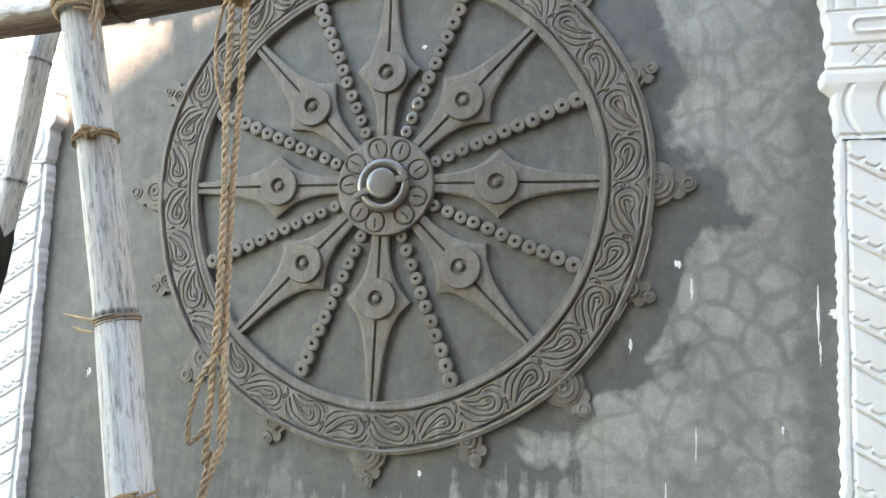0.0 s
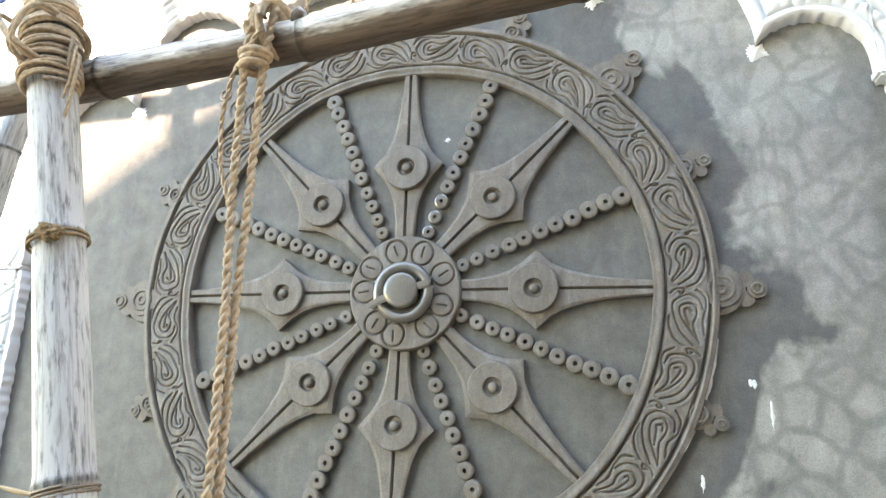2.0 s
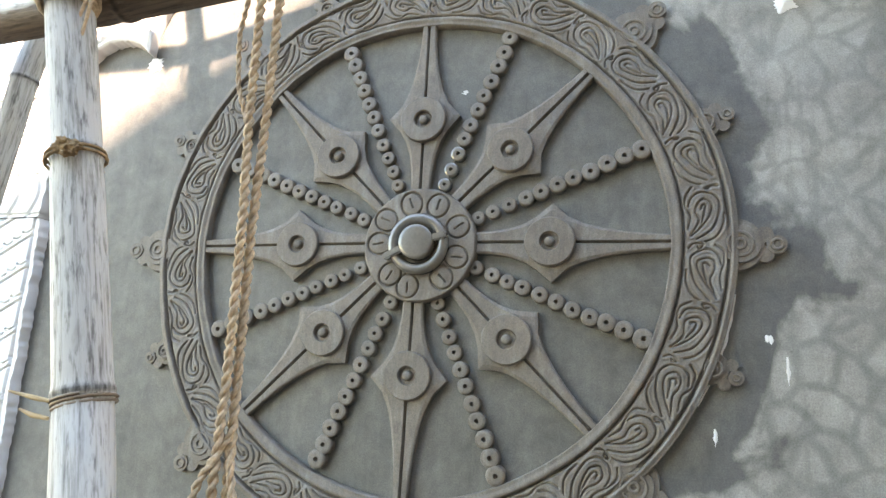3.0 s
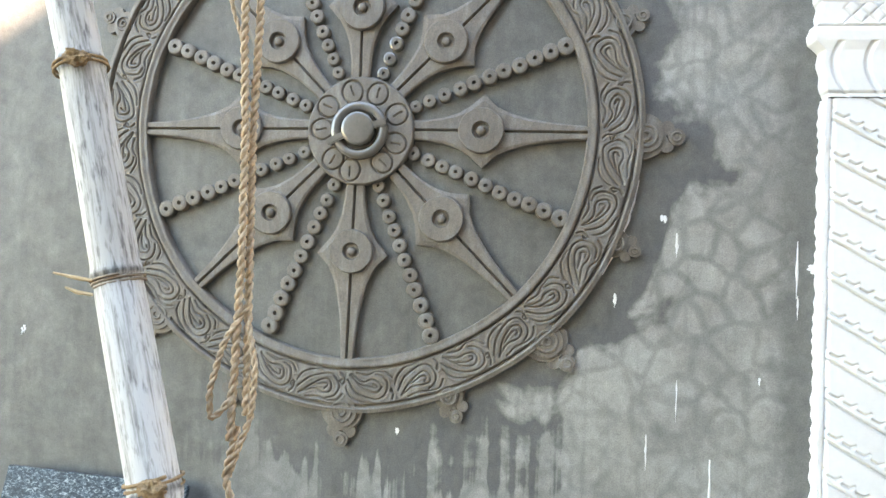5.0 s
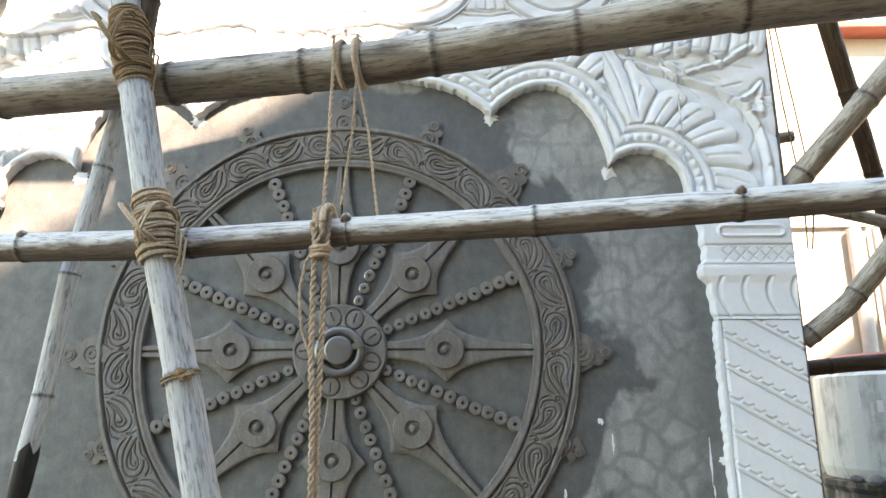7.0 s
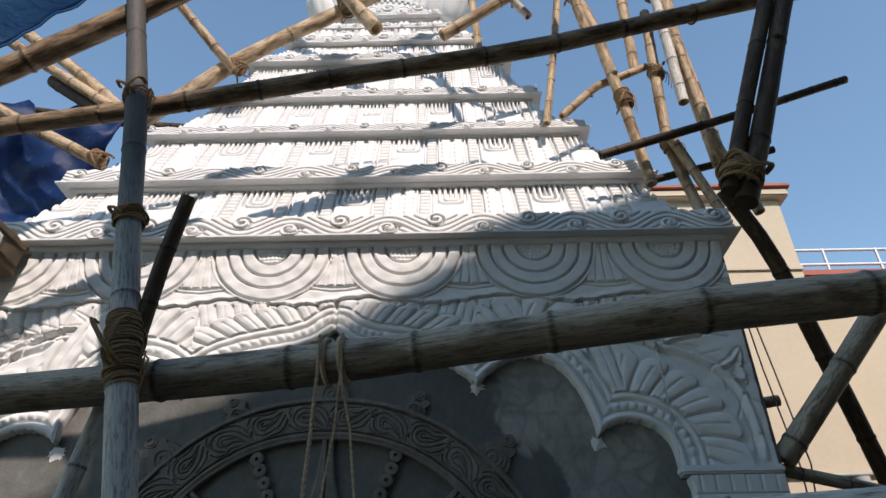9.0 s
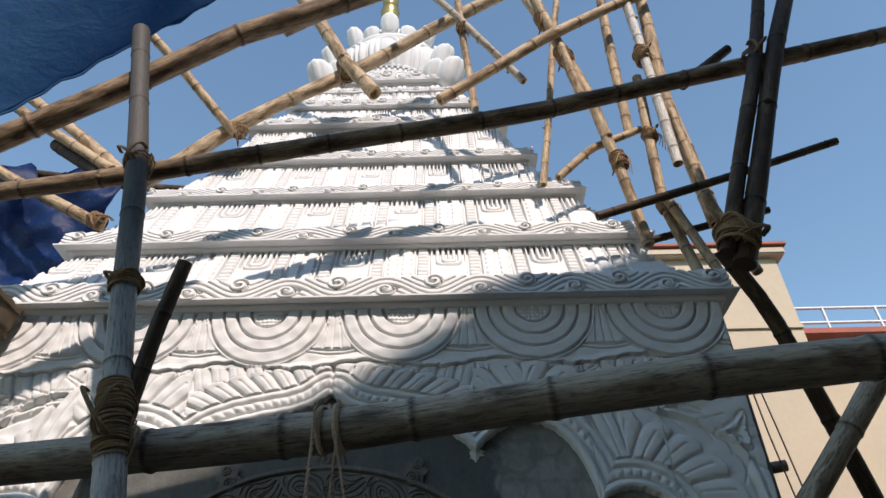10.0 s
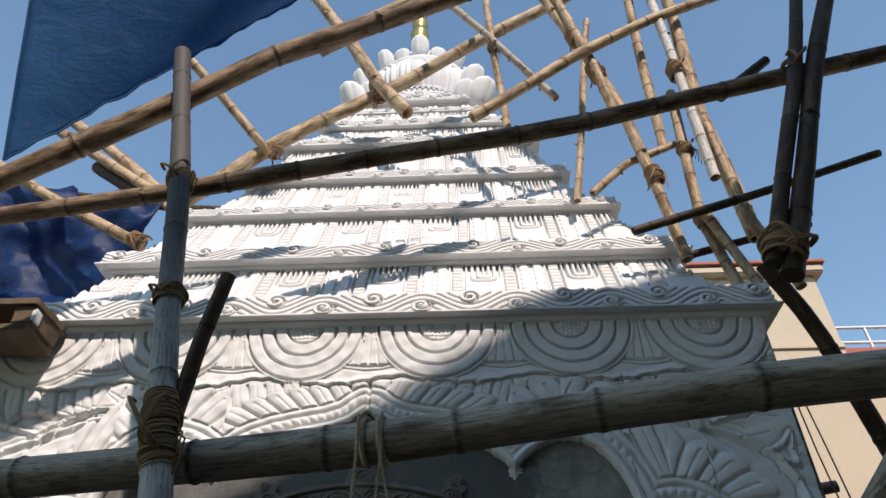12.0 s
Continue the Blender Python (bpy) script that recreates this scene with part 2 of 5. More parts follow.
DRY = bamboo_skin("dry_bamboo", (0.29, 0.18, 0.088), (0.52, 0.39, 0.25), 0.55, 0.25)
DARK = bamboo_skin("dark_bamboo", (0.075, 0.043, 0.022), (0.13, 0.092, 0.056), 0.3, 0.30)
BROWN = bamboo_skin("brown_bamboo", (0.12, 0.068, 0.035), (0.31, 0.22, 0.14), 0.52, 0.28)
PITH = plain("bamboo_cut", (0.42, 0.30, 0.17), 0.9, 0.3, 40)
BURNT = bamboo_skin("burnt_bamboo", (0.018, 0.015, 0.012), (0.06, 0.045, 0.03), 0.2, 0.5)
JUTE = plain("jute", (0.47, 0.345, 0.235), 0.95, 0.4, 140, 0.6, 0.0, 0.003)
COIR = plain("old_coir", (0.28, 0.18, 0.095), 0.95, 0.45, 140, 0.7, 0.0, 0.003)
WIRE = plain("iron_wire", (0.20, 0.15, 0.11), 0.6, 0.3, 30, 0.2, 0.6)
GRANITE = granite()
TARP = tarpaulin("blue_tarpaulin", (0.030, 0.15, 0.37), (0.07, 0.24, 0.46))
TARP2 = tarpaulin("deep_blue_tarpaulin", (0.004, 0.028, 0.13), (0.012, 0.065, 0.24))
CREAM = plain("cream_paint", (0.50, 0.42, 0.31), 0.8, 0.08, 1.2, 0.2)
SLAB = plain("red_slab_edge", (0.34, 0.10, 0.065), 0.75, 0.2, 4)
RAIL = plain("rail_paint", (0.62, 0.64, 0.66), 0.4, 0.1, 6, 0.1, 0.3)
TANK_UP = stained_concrete("tank_wall", (0.50, 0.56, 0.54), (0.10, 0.11, 0.095), 0.50, 0.66)
TANK_LOW = stained_concrete("tank_foot", (0.30, 0.29, 0.25), (0.035, 0.037, 0.03), 0.36, 0.52)
SOIL = soil()
SAWN = plain("sawn_timber", (0.36, 0.27, 0.18), 0.85, 0.35, 12, 0.6)
TIMBER = plain("old_timber", (0.12, 0.085, 0.05), 0.85, 0.35, 12, 0.6)
RED = plain("red_lid", (0.38, 0.10, 0.10), 0.7, 0.25, 8)
PIPE = plain("grey_pipe", (0.34, 0.33, 0.31), 0.7, 0.2, 8)
BLOCKER = plain("blocker_plaster", (0.17, 0.155, 0.135), 0.9, 0.2, 1.0)


# ---- mesh tools ----
def mesh_object(name, verts, faces, material, parent=None, smooth=True, label="", fibre=None, joint=None):
    me = bpy.data.meshes.new(name)
    me.from_pydata([tuple(v) for v in verts], [], [tuple(f) for f in faces])
    me.materials.append(material)
    me.shade_smooth() if smooth else me.shade_flat()
    if fibre is not None:
        a = me.attributes.new("fibre", "FLOAT_VECTOR", "POINT")
        a.data.foreach_set("vector", np.asarray(fibre, dtype=np.float32).ravel())
    if joint is not None:
        a = me.attributes.new("joint", "FLOAT", "POINT")
        a.data.foreach_set("value", np.asarray(joint, dtype=np.float32))
    me.update()
    ob = new(name, me)
    ob.parent = parent
    return tagged(ob, label)


def part(name, bm, material, parent=None, label="", smooth=False):
    me = bpy.data.meshes.new(name)
    bmesh.ops.recalc_face_normals(bm, faces=bm.faces)
    bm.to_mesh(me)
    bm.free()
    me.materials.append(material)
    me.shade_smooth() if smooth else me.shade_flat()
    ob = new(name, me)
    ob.parent = parent
    return tagged(ob, label)


def again(ob, parent, m):
    """One more piece on the same mesh."""
    o = new(ob.name.split(".")[0], ob.data)
    o.parent = parent
    o.matrix_basis = m
    return o


def thing(name, place, label, category, group="", kind=""):
    ob = new(name)
    ob.location = place
    ob.empty_display_size = 0.1
    return tagged(ob, label, category, group, kind)


def box(bm, x0, x1, y0, y1, z0, z1, edge=0.0):
    made = bmesh.ops.create_cube(bm, size=1, matrix=Matrix.LocRotScale(
        ((x0 + x1) / 2, (y0 + y1) / 2, (z0 + z1) / 2), None, (x1 - x0, y1 - y0, z1 - z0)))
    if edge:
        edges = {e for v in made["verts"] for e in v.link_edges}
        bmesh.ops.bevel(bm, geom=list(edges), offset=edge, segments=2, affect="EDGES")
    return bm


def grid_faces(nu, nv, wrap=False):
    i, j = np.meshgrid(np.arange(nu if wrap else nu - 1), np.arange(nv - 1), indexing="ij")
    k = (i + 1) % nu
    return np.stack([i * nv + j, k * nv + j, k * nv + j + 1, i * nv + j + 1], -1).reshape(-1, 4)


def lathe(profile, n=24):
    """A turned shape standing out of the wall plane, towards -y: rows of radius, height."""
    v, f = [], []
    m = len(profile)
    for i in range(n):
        a = 2 * math.pi * i / n
        for r, h in profile:
            v.append((r * math.cos(a), -h, r * math.sin(a)))
    return v, [tuple(int(q) for q in face) for face in grid_faces(n, m, True)]


def turned(profile, n=24):
    """A turned shape round the upright axis: rows of radius, height."""
    v = [(r * math.cos(2 * math.pi * i / n), r * math.sin(2 * math.pi * i / n), h) for i in range(n) for r, h in profile]
    return v, [tuple(int(q) for q in face) for face in grid_faces(n, len(profile), True)]


def in_wall(angle, x=0.0, z=0.0, size=1.0):
    """Turn by an angle in the wall plane, after a shift in it."""
    return Matrix.Rotation(-angle, 4, "Y") @ Matrix.LocRotScale((x, 0, z), None, (size,) * 3)


def relief(name, xs, zs, place, height, material, parent, label=""):
    """A carved sheet: xs, zs are 2D arrays of coordinates on the sheet, height the carving there, place maps them to the world."""
    nu, nv = xs.shape
    x, y, z = place(xs, zs, height)
    verts = np.stack([x, y, z], -1).reshape(-1, 3)
    return mesh_object(name, verts, grid_faces(nu, nv).tolist(), material, parent, True, label)


def near(px, pz, line):
    """Distance from points to a polyline."""
    best = np.full(px.shape, 9.0)
    for (x0, z0), (x1, z1) in zip(line[:-1], line[1:]):
        dx, dz = x1 - x0, z1 - z0
        t = np.clip(((px - x0) * dx + (pz - z0) * dz) / (dx * dx + dz * dz + 1e-12), 0, 1)
        best = np.minimum(best, np.hypot(px - x0 - t * dx, pz - z0 - t * dz))
    return best


def bell(d, w):
    return np.exp(-(d / w) ** 2)


def cut(d, w):
    """Groove with steep sides, for lines carved into a flat."""
    return 1 / (1 + (d / w) ** 6)


def sweep(points, radius, sides=6, twist=0.0):
    """Tube along points; radius may be a list. Gives verts, faces and fibre coordinates."""
    pts = [Vector(p) for p in points]
    n = len(pts)
    radii = radius if isinstance(radius, (list, tuple)) else [radius] * n
    verts, fib, run = [], [], 0.0
    t0 = (pts[1] - pts[0]).normalized()
    side = Vector((0, 0, 1)) if abs(t0.z) < 0.75 else t0.orthogonal()
    side = (side - t0 * side.dot(t0)).normalized()
    for i, p in enumerate(pts):
        t = (pts[min(i + 1, n - 1)] - pts[max(i - 1, 0)]).normalized()
        side = (side - t * side.dot(t)).normalized()
        other = t.cross(side)
        if i:
            run += (p - pts[i - 1]).length
        for k in range(sides):
            a = 2 * math.pi * k / sides + twist * run
            verts.append(p + radii[i] * (math.cos(a) * side + math.sin(a) * other))
            fib.append((radii[i] * math.cos(a), radii[i] * math.sin(a), run))
    faces = []
    for i in range(n - 1):
        for k in range(sides):
            q = (k + 1) % sides
            faces.append((i * sides + k, i * sides + q, (i + 1) * sides + q, (i + 1) * sides + k))
    return verts, faces, fib


def joined(tubes):
    v, f, w = [], [], []
    for verts, faces, fib in tubes:
        o = len(v)
        v += verts
        w += fib
        f += [tuple(i + o for i in face) for face in faces]
    return v, f, w


# ---- bamboo, ropes ----
rng = random.Random(7)


def along(points, d):
    """Point at distance d on a polyline, extended past its ends."""
    pts = [Vector(p) for p in points]
    for i in range(len(pts) - 1):
        length = (pts[i + 1] - pts[i]).length
        if d <= length or i == len(pts) - 2:
            return pts[i] + (pts[i + 1] - pts[i]) * (d / length)
        d -= length


def bamboo(points, r, material, label, taper=0.9, gap=0.0, first=0.1, knots=(), hollow=True, stubs=None, name="bamboo_pole", group="scaffold poles", category="bamboo pole", wavy=1.0):
    """A culm along points: swollen joints, slightly crooked between them, cut ends."""
    total = sum((Vector(b) - Vector(a)).length for a, b in zip(points, points[1:]))
    gap = gap or r * 7
    joints, d = list(knots), first
    while d < total and not knots:
        joints.append(d)
        d += gap * rng.uniform(0.85, 1.15)
    stations = sorted({0.0, total} | {max(0, min(total, j + o * r)) for j in joints for o in (-1.1, -0.45, -0.25, -0.14, -0.05, 0.05, 0.14, 0.25, 0.5, 1.1)} | {total * i / 10 for i in range(11)})
    ph = [rng.uniform(0, 6.28) for _ in range(4)]
    pts, radii, rings = [], [], []
    for s in stations:
        p = along(points, s)
        w = wavy * r * 0.16
        p = p + Vector((math.sin(s * 3.1 + ph[0]), math.sin(s * 2.6 + ph[1]), math.sin(s * 3.7 + ph[2]))) * w
        k = min((abs(s - j) for j in joints), default=9) / r
        rr = r * (1 - (1 - taper) * s / total) * (1 + 0.035 * math.sin(s * 5 + ph[3]))
        rr *= 1 + 0.07 * math.exp(-(k / 0.22) ** 2) - (0.025 if 0.25 < k < 0.5 else 0)
        pts.append(p)
        radii.append(rr)
        rings += [math.exp(-(k / 0.16) ** 2)] * 14
    v, f, w = sweep(pts, radii, 14)
    ob = mesh_object(name, v, f, material, None, True, label, w, rings)
    tagged(ob, "", category, group)
    for end, nxt in ((0, 1), (-1, -2)):
        axis = (pts[nxt] - pts[end]).normalized()
        ring = [(radii[end], 0.0), (radii[end] * 0.72, -0.002), (radii[end] * 0.68, 0.05), (0.0, 0.055)] if hollow else [(radii[end], 0.0), (0.0, -0.004)]
        side = axis.orthogonal().normalized()
        other = axis.cross(side)
        cv = [pts[end] + q * (math.cos(6.2832 * k / 14) * side + math.sin(6.2832 * k / 14) * other) + axis * h for k in range(14) for q, h in ring]
        mesh_object("cut_end", cv, grid_faces(14, len(ring), True).tolist(), DARK if material is DARK else PITH, ob)
    for j in (joints if stubs is None else stubs):
        if stubs is not None or rng.random() < 0.22:
            p, q = along(points, j), along(points, j + 0.01)
            axis = (q - p).normalized()
            out = Matrix.Rotation(rng.uniform(0, 6.28), 3, axis) @ axis.orthogonal().normalized()
            if stubs is not None:
                out = (Vector((0, -0.75, 0.75)) - axis * axis.dot(Vector((0, -0.75, 0.75)))).normalized()
            a = p + out * r * 0.8
            tube = sweep([a, a + out * r * 0.28 + axis * r * 0.1, a + out * r * 0.42 + axis * r * 0.25, a + out * r * 0.44 + axis * r * 0.27], [r * 0.42, r * 0.36, r * 0.22, 0.0005], 10)
            mesh_object("branch_stub", tube[0], tube[1], material, ob, True, "", tube[2])
    return ob


def coil(a, b, r, turns, rope=0.006, wild=0.25):
    """Windings round an axis from a to b."""
    a, b = Vector(a), Vector(b)
    t = (b - a).normalized()
    s = t.orthogonal().normalized()
    o = t.cross(s)
    n = int(turns * 18)
    ph = rng.uniform(0, 6.28)
    pts = []
    for i in range(n + 1):
        u = i / n
        ang = ph + 2 * math.pi * turns * u
        sway = wild * (b - a).length / max(turns, 1) * math.sin(ang * 0.37 + ph)
        rad = r + rope * (0.7 + 0.5 * math.sin(ang * 0.23 + ph))
        pts.append(a + (b - a) * u + t * sway + rad * (math.cos(ang) * s + math.sin(ang) * o))
    return sweep(pts, rope, 6)


def lashing(place, axis1, r1, axis2, r2, label, material=COIR, size=1.0, rope=0.0037, tail=True):
    """Rope wound round the joint of two poles: windings round the first, cross turns over the second, loose ends."""
    p, u, w = Vector(place), Vector(axis1).normalized(), Vector(axis2).normalized()
    out = u.cross(w).normalized()
    home = thing("rope_lashing", p, label, "rope", "rope lashings")
    k = r1 * 1.7 * size
    turns = max(2, 2 * k / (rope * 2.3))
    bands = [("winding", coil(-u * k, u * k, r1, turns, rope, 0.35)), ("winding", coil(-u * k * 0.8, u * k * 0.7, r1 + rope * 1.3, turns * 0.55, rope, 1.2))]
    for sgn in (1, -1):
        for q in range(2):
            loop = []
            for i in range(29):
                a = 2 * math.pi * i / 28
                ca, sa = math.cos(a), math.sin(a)
                ca, sa = math.copysign(abs(ca) ** 0.7, ca), math.copysign(abs(sa) ** 0.7, sa)
                loop.append(u * ca * (r2 + rope * 2 + 0.004 * q) + w * (sgn * ca * r1 * 0.8 + r1 * sgn * 0.35 + rope * 2 * q * sgn) + out * (sa * (r1 + rope * 2.4) + (r2 * 0.9 if sa < 0 else 0) * -1))
            bands.append(("cross_turn", sweep(loop, rope, 6)))
    if tail:
        for q in range(3):
            e = [w * (r1 + rope), w * (r1 + 0.018 + 0.012 * q) + Vector((0, -0.01, 0.01 - 0.02 * q)), w * (r1 + 0.02 + 0.01 * q) + Vector((0.0, -0.012, -0.05 - 0.02 * q)), w * (r1 + 0.004 * q) + Vector((0.01 * q, -0.012, -0.10 - 0.025 * q))]
            bands.append(("rope_end", sweep(e, rope * 0.75, 6)))
    for name, (v, f, _) in bands:
        mesh_object(name, v, f, material, home)
    return home


def cord(points, r, material, parent, name="strand", strands=2, pitch=0.035):
    """A laid rope: strands twisted round each other along a smooth line."""
    pts = [Vector(p) for p in points]
    total = sum((b - a).length for a, b in zip(pts, pts[1:]))
    n = max(8, int(total / 0.007))
    line = [along(pts, total * i / n) for i in range(n + 1)]
    for _ in range(3):
        line = [line[0]] + [(line[i - 1] + line[i] * 2 + line[i + 1]) / 4 for i in range(1, n)] + [line[-1]]
    tubes = []
    for k in range(strands):
        path = []
        for i, p in enumerate(line):
            t = (line[min(i + 1, n)] - line[max(i - 1, 0)]).normalized()
            s = (Vector((0, 1, 0.1)) - t * t.dot(Vector((0, 1, 0.1)))).normalized()
            o = t.cross(s)
            a = 2 * math.pi * (total * i / n / pitch + k / strands)
            path.append(p + (math.cos(a) * s + math.sin(a) * o) * r * 0.5)
        tubes.append(sweep(path, r * 0.56, 5))
    v, f, _ = joined(tubes)
    return mesh_object(name, v, f, material, parent)


# ---- ground and surroundings ----
bm = bmesh.new()
bmesh.ops.create_grid(bm, x_segments=60, y_segments=60, size=150)
for v in bm.verts:
    v.co.z = -0.02 + 0.02 * noise.noise(v.co * 0.3)
tagged(part("ground", bm, SOIL, None, "trodden brown earth of a building yard", True), "", "ground", "", "structure")

# unseen block added behind the camera: its top edge shades the lower wall
SHADE_EDGE = Vector((0.13, -0.05, 3.44)) + SUN * 8
way = Vector((1, 0.762, 0)).normalized()
back = Vector((way.y, -way.x, 0))
c = [SHADE_EDGE - way * 9, SHADE_EDGE + way * 8.5, SHADE_EDGE + way * 8.5 + back * 5, SHADE_EDGE - way * 9 + back * 5]
bm = bmesh.new()
lo = [bm.verts.new((p.x, p.y, 0)) for p in c]
hi = [bm.verts.new((p.x, p.y, SHADE_EDGE.z)) for p in c]
for i in range(4):
    j = (i + 1) % 4
    bm.faces.new((lo[i], lo[j], hi[j], hi[i]))
bm.faces.new(hi)
tagged(part("shade_block", bm, BLOCKER, None, "plain unseen block added behind the camera to shade the wall"), "", "house", "", "structure")

# ---- temple body ----
def slab(name, x0, x1, y0, y1, z0, z1, material, label):
    return tagged(part(name, box(bmesh.new(), x0, x1, y0, y1, z0, z1), material, None, label), "", "wall", "", "structure")


WZ = 2.0
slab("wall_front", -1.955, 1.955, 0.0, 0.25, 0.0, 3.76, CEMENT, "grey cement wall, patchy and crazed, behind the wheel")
slab("wall_right", 1.705, 1.955, 0.253, 3.45, 0.0, 3.76, SIDE, "grey rendered side wall")
slab("wall_left", -1.955, -1.705, 0.253, 3.45, 0.0, 3.76, SIDE, "grey rendered side wall")
slab("wall_back", -1.955, 1.955, 3.453, 3.7, 0.0, 3.76, SIDE, "grey rendered back wall")

# white splashes and runs of plaster on the wall
WALL = bpy.data.objects["wall_front"]
for x, z, long, wide in ((1.135, 1.662, 0.082, 0.0105), (1.094, 1.722, 0.028, 0.0105), (1.521, 1.647, 0.191, 0.0084), (1.526, 1.466, 0.080, 0.0063), (1.263, 0.907, 0.263, 0.0084), (1.148, 1.166, 0.143, 0.0063), (1.573, 1.572, 0.032, 0.0462), (1.587, 1.539, 0.040, 0.0168), (0.192, 0.937, 0.025, 0.0126),
                         (-1.298, 1.228, 0.032, 0.0105), (0.935, 1.45, 0.05, 0.012), (0.147, 2.558, 0.018, 0.0210), (1.084, 1.723, 0.023, 0.0126), (0.455, 1.625, 0.035, 0.0084), (1.412, 1.189, 0.028, 0.0084), (1.053, 0.976, 0.122, 0.0063), (-1.307, 1.218, 0.029, 0.0084)):
    bm = bmesh.new()
    n = 14
    rows = []
    for i in range(n):
        t = i / (n - 1)
        w = wide * 0.5 * (0.25 + math.sin(math.pi * min(1, t * 1.1 + 0.05)) ** 0.5) * (0.75 + 0.6 * noise.noise(Vector((x * 9, z * 9, t * 6))))
        mid = x + wide * 0.3 * noise.noise(Vector((z * 5, x * 5, t * 4)))
        rows.append([bm.verts.new((mid - w, -0.0008, z - long * t)), bm.verts.new((mid, -0.003, z - long * t)), bm.verts.new((mid + w, -0.0008, z - long * t))])
    for a, b in zip(rows, rows[1:]):
        for k in (0, 1):
            bm.faces.new((a[k], a[k + 1], b[k + 1], b[k]))
    o = part("plaster_run", bm, STUCCO, WALL)

# smear of white plaster along the rim's edge
v, f, _ = sweep([(1.014 * math.cos(a), -0.001, WZ + 1.014 * math.sin(a)) for a in [math.radians(-9 - 1.1 * i) for i in range(19)]], [0.003 + 0.006 * math.sin(math.pi * i / 18) * (0.6 + 0.4 * math.sin(i * 1.9)) for i in range(19)], 6)
mesh_object("plaster_run", v, f, STUCCO, WALL)

# ---- wheel ----
wheel = thing("wheel_relief", (0, 0, WZ), "grey cement eight-spoked wheel relief on a cement wall", "relief")


def smooth_line(points, steps=6):
    """Points along a smooth curve through the given ones."""
    p = np.array([points[0]] + list(points) + [points[-1]], float)
    out = []
    for a, b, c, d in zip(p[:-3], p[1:-2], p[2:-1], p[3:]):
        for u in np.arange(steps) / steps:
            out.append(0.5 * (2 * b + (c - a) * u + (2 * a - 5 * b + 4 * c - d) * u ** 2 + (3 * b - 3 * c + d - a) * u ** 3))
    return [tuple(q) for q in out] + [tuple(points[-1])]


def teardrop(flip, r):
    """Grooves of one leaf scroll on the rim; s along, q across, in units of its length."""
    def j(x, z):
        return (x + r.uniform(-0.02, 0.02), z + r.uniform(-0.012, 0.012))
    lines = [[(-0.40, 0.24), (-0.22, 0.04), (-0.03, -0.09), (0.14, -0.12), (0.23, -0.02), (0.18, 0.10), (0.04, 0.14), (-0.14, 0.11), (-0.40, 0.24)],
             [(-0.46, 0.14), (-0.27, -0.09), (-0.03, -0.21), (0.17, -0.24), (0.32, -0.15), (0.36, 0.03), (0.28, 0.18), (0.14, 0.24)],
             [(-0.17, 0.06), (0.00, -0.01), (0.11, -0.03), (0.14, 0.03), (0.08, 0.06)],
             [(-0.28, 0.29), (-0.06, 0.235), (0.14, 0.29), (0.34, 0.275), (0.46, 0.14)],
             [(-0.52, 0.02), (-0.40, -0.16), (-0.22, -0.27), (-0.02, -0.30)],
             [(0.40, -0.28), (0.46, -0.18), (0.44, -0.06), (0.39, -0.10), (0.42, -0.15)]]
    return [smooth_line([(x, z * flip) for x, z in (j(*q) for q in l)]) for l in lines]


def rim():
    count, per = 32, 108
    length = 2 * math.pi * 0.916 / count
    r = np.concatenate([[0.815, 0.816], np.linspace(0.819, 0.845, 6), np.linspace(0.848, 0.858, 6), np.linspace(0.8605, 0.9735, 60), np.linspace(0.976, 0.986, 6), np.linspace(0.989, 1.003, 4), [1.006, 1.008]])
    s = (np.arange(per) / per - 0.5)
    S, R = np.meshgrid(s, r, indexing="ij")
    Q = (R - 0.9165) / length
    dice = random.Random(11)
    tiles = []
    for k in range(8):
        d = np.min([near(S, Q, l) for l in teardrop(1 if k % 2 else -1, dice)], axis=0) * length
        tiles.append(-0.0060 * cut(d, 0.0019) + 0.002 * bell(d - 0.008, 0.004))
    n = count * per
    carve = np.concatenate([tiles[(i * 3 if i % 2 == 0 else i * 5) % 8] for i in range(count)], 0)
    R = np.broadcast_to(r, (n, len(r)))
    th = 2 * math.pi * np.arange(n)[:, None] / n + 0 * R
    flange = 0.037 - 0.004 * ((R < 0.83) | (R > 0.995))
    h = np.where((R > 0.857) & (R < 0.977), 0.031 + carve, flange)
    h = h - 0.019 * cut(R - 0.8525, 0.0036) - 0.021 * cut(R - 0.981, 0.0040)
    h = h + 0.0012 * np.sin(th * 23 + R * 60) + 0.0008 * np.sin(th * 57)
    h[:, 0] = h[:, -1] = 0.0
    wob = 1 + 0.004 * np.sin(3 * th + 1) + 0.003 * np.sin(7 * th)
    v = np.stack([0.005 + R * wob * np.cos(th), -h, -0.005 + R * wob * np.sin(th)], -1).reshape(-1, 3)
    mesh_object("rim", v, grid_faces(n, len(r), True).tolist(), CAST, wheel, True, "carved rim with leaf scrolls")


rim()
SPOKE = ((0.185, 0.034), (0.25, 0.037), (0.31, 0.046), (0.36, 0.062), (0.40, 0.085), (0.43, 0.111), (0.452, 0.130), (0.468, 0.115), (0.50, 0.085),
         (0.55, 0.062), (0.61, 0.046), (0.68, 0.034), (0.75, 0.027), (0.83, 0.023))
v = []
for r, w in SPOKE:
    e = 0.026
    v += [(r, 0.0, w), (r, -e, w), (r, -e - 0.004, w * 0.82), (r, -e - 0.004, 0.006), (r, -e + 0.010, 0.0), (r, -e - 0.004, -0.006), (r, -e - 0.004, -w * 0.82), (r, -e, -w), (r, 0.0, -w)]
first_spoke = mesh_object("spoke", v, grid_faces(len(SPOKE), 9).tolist(), CAST, wheel, False)
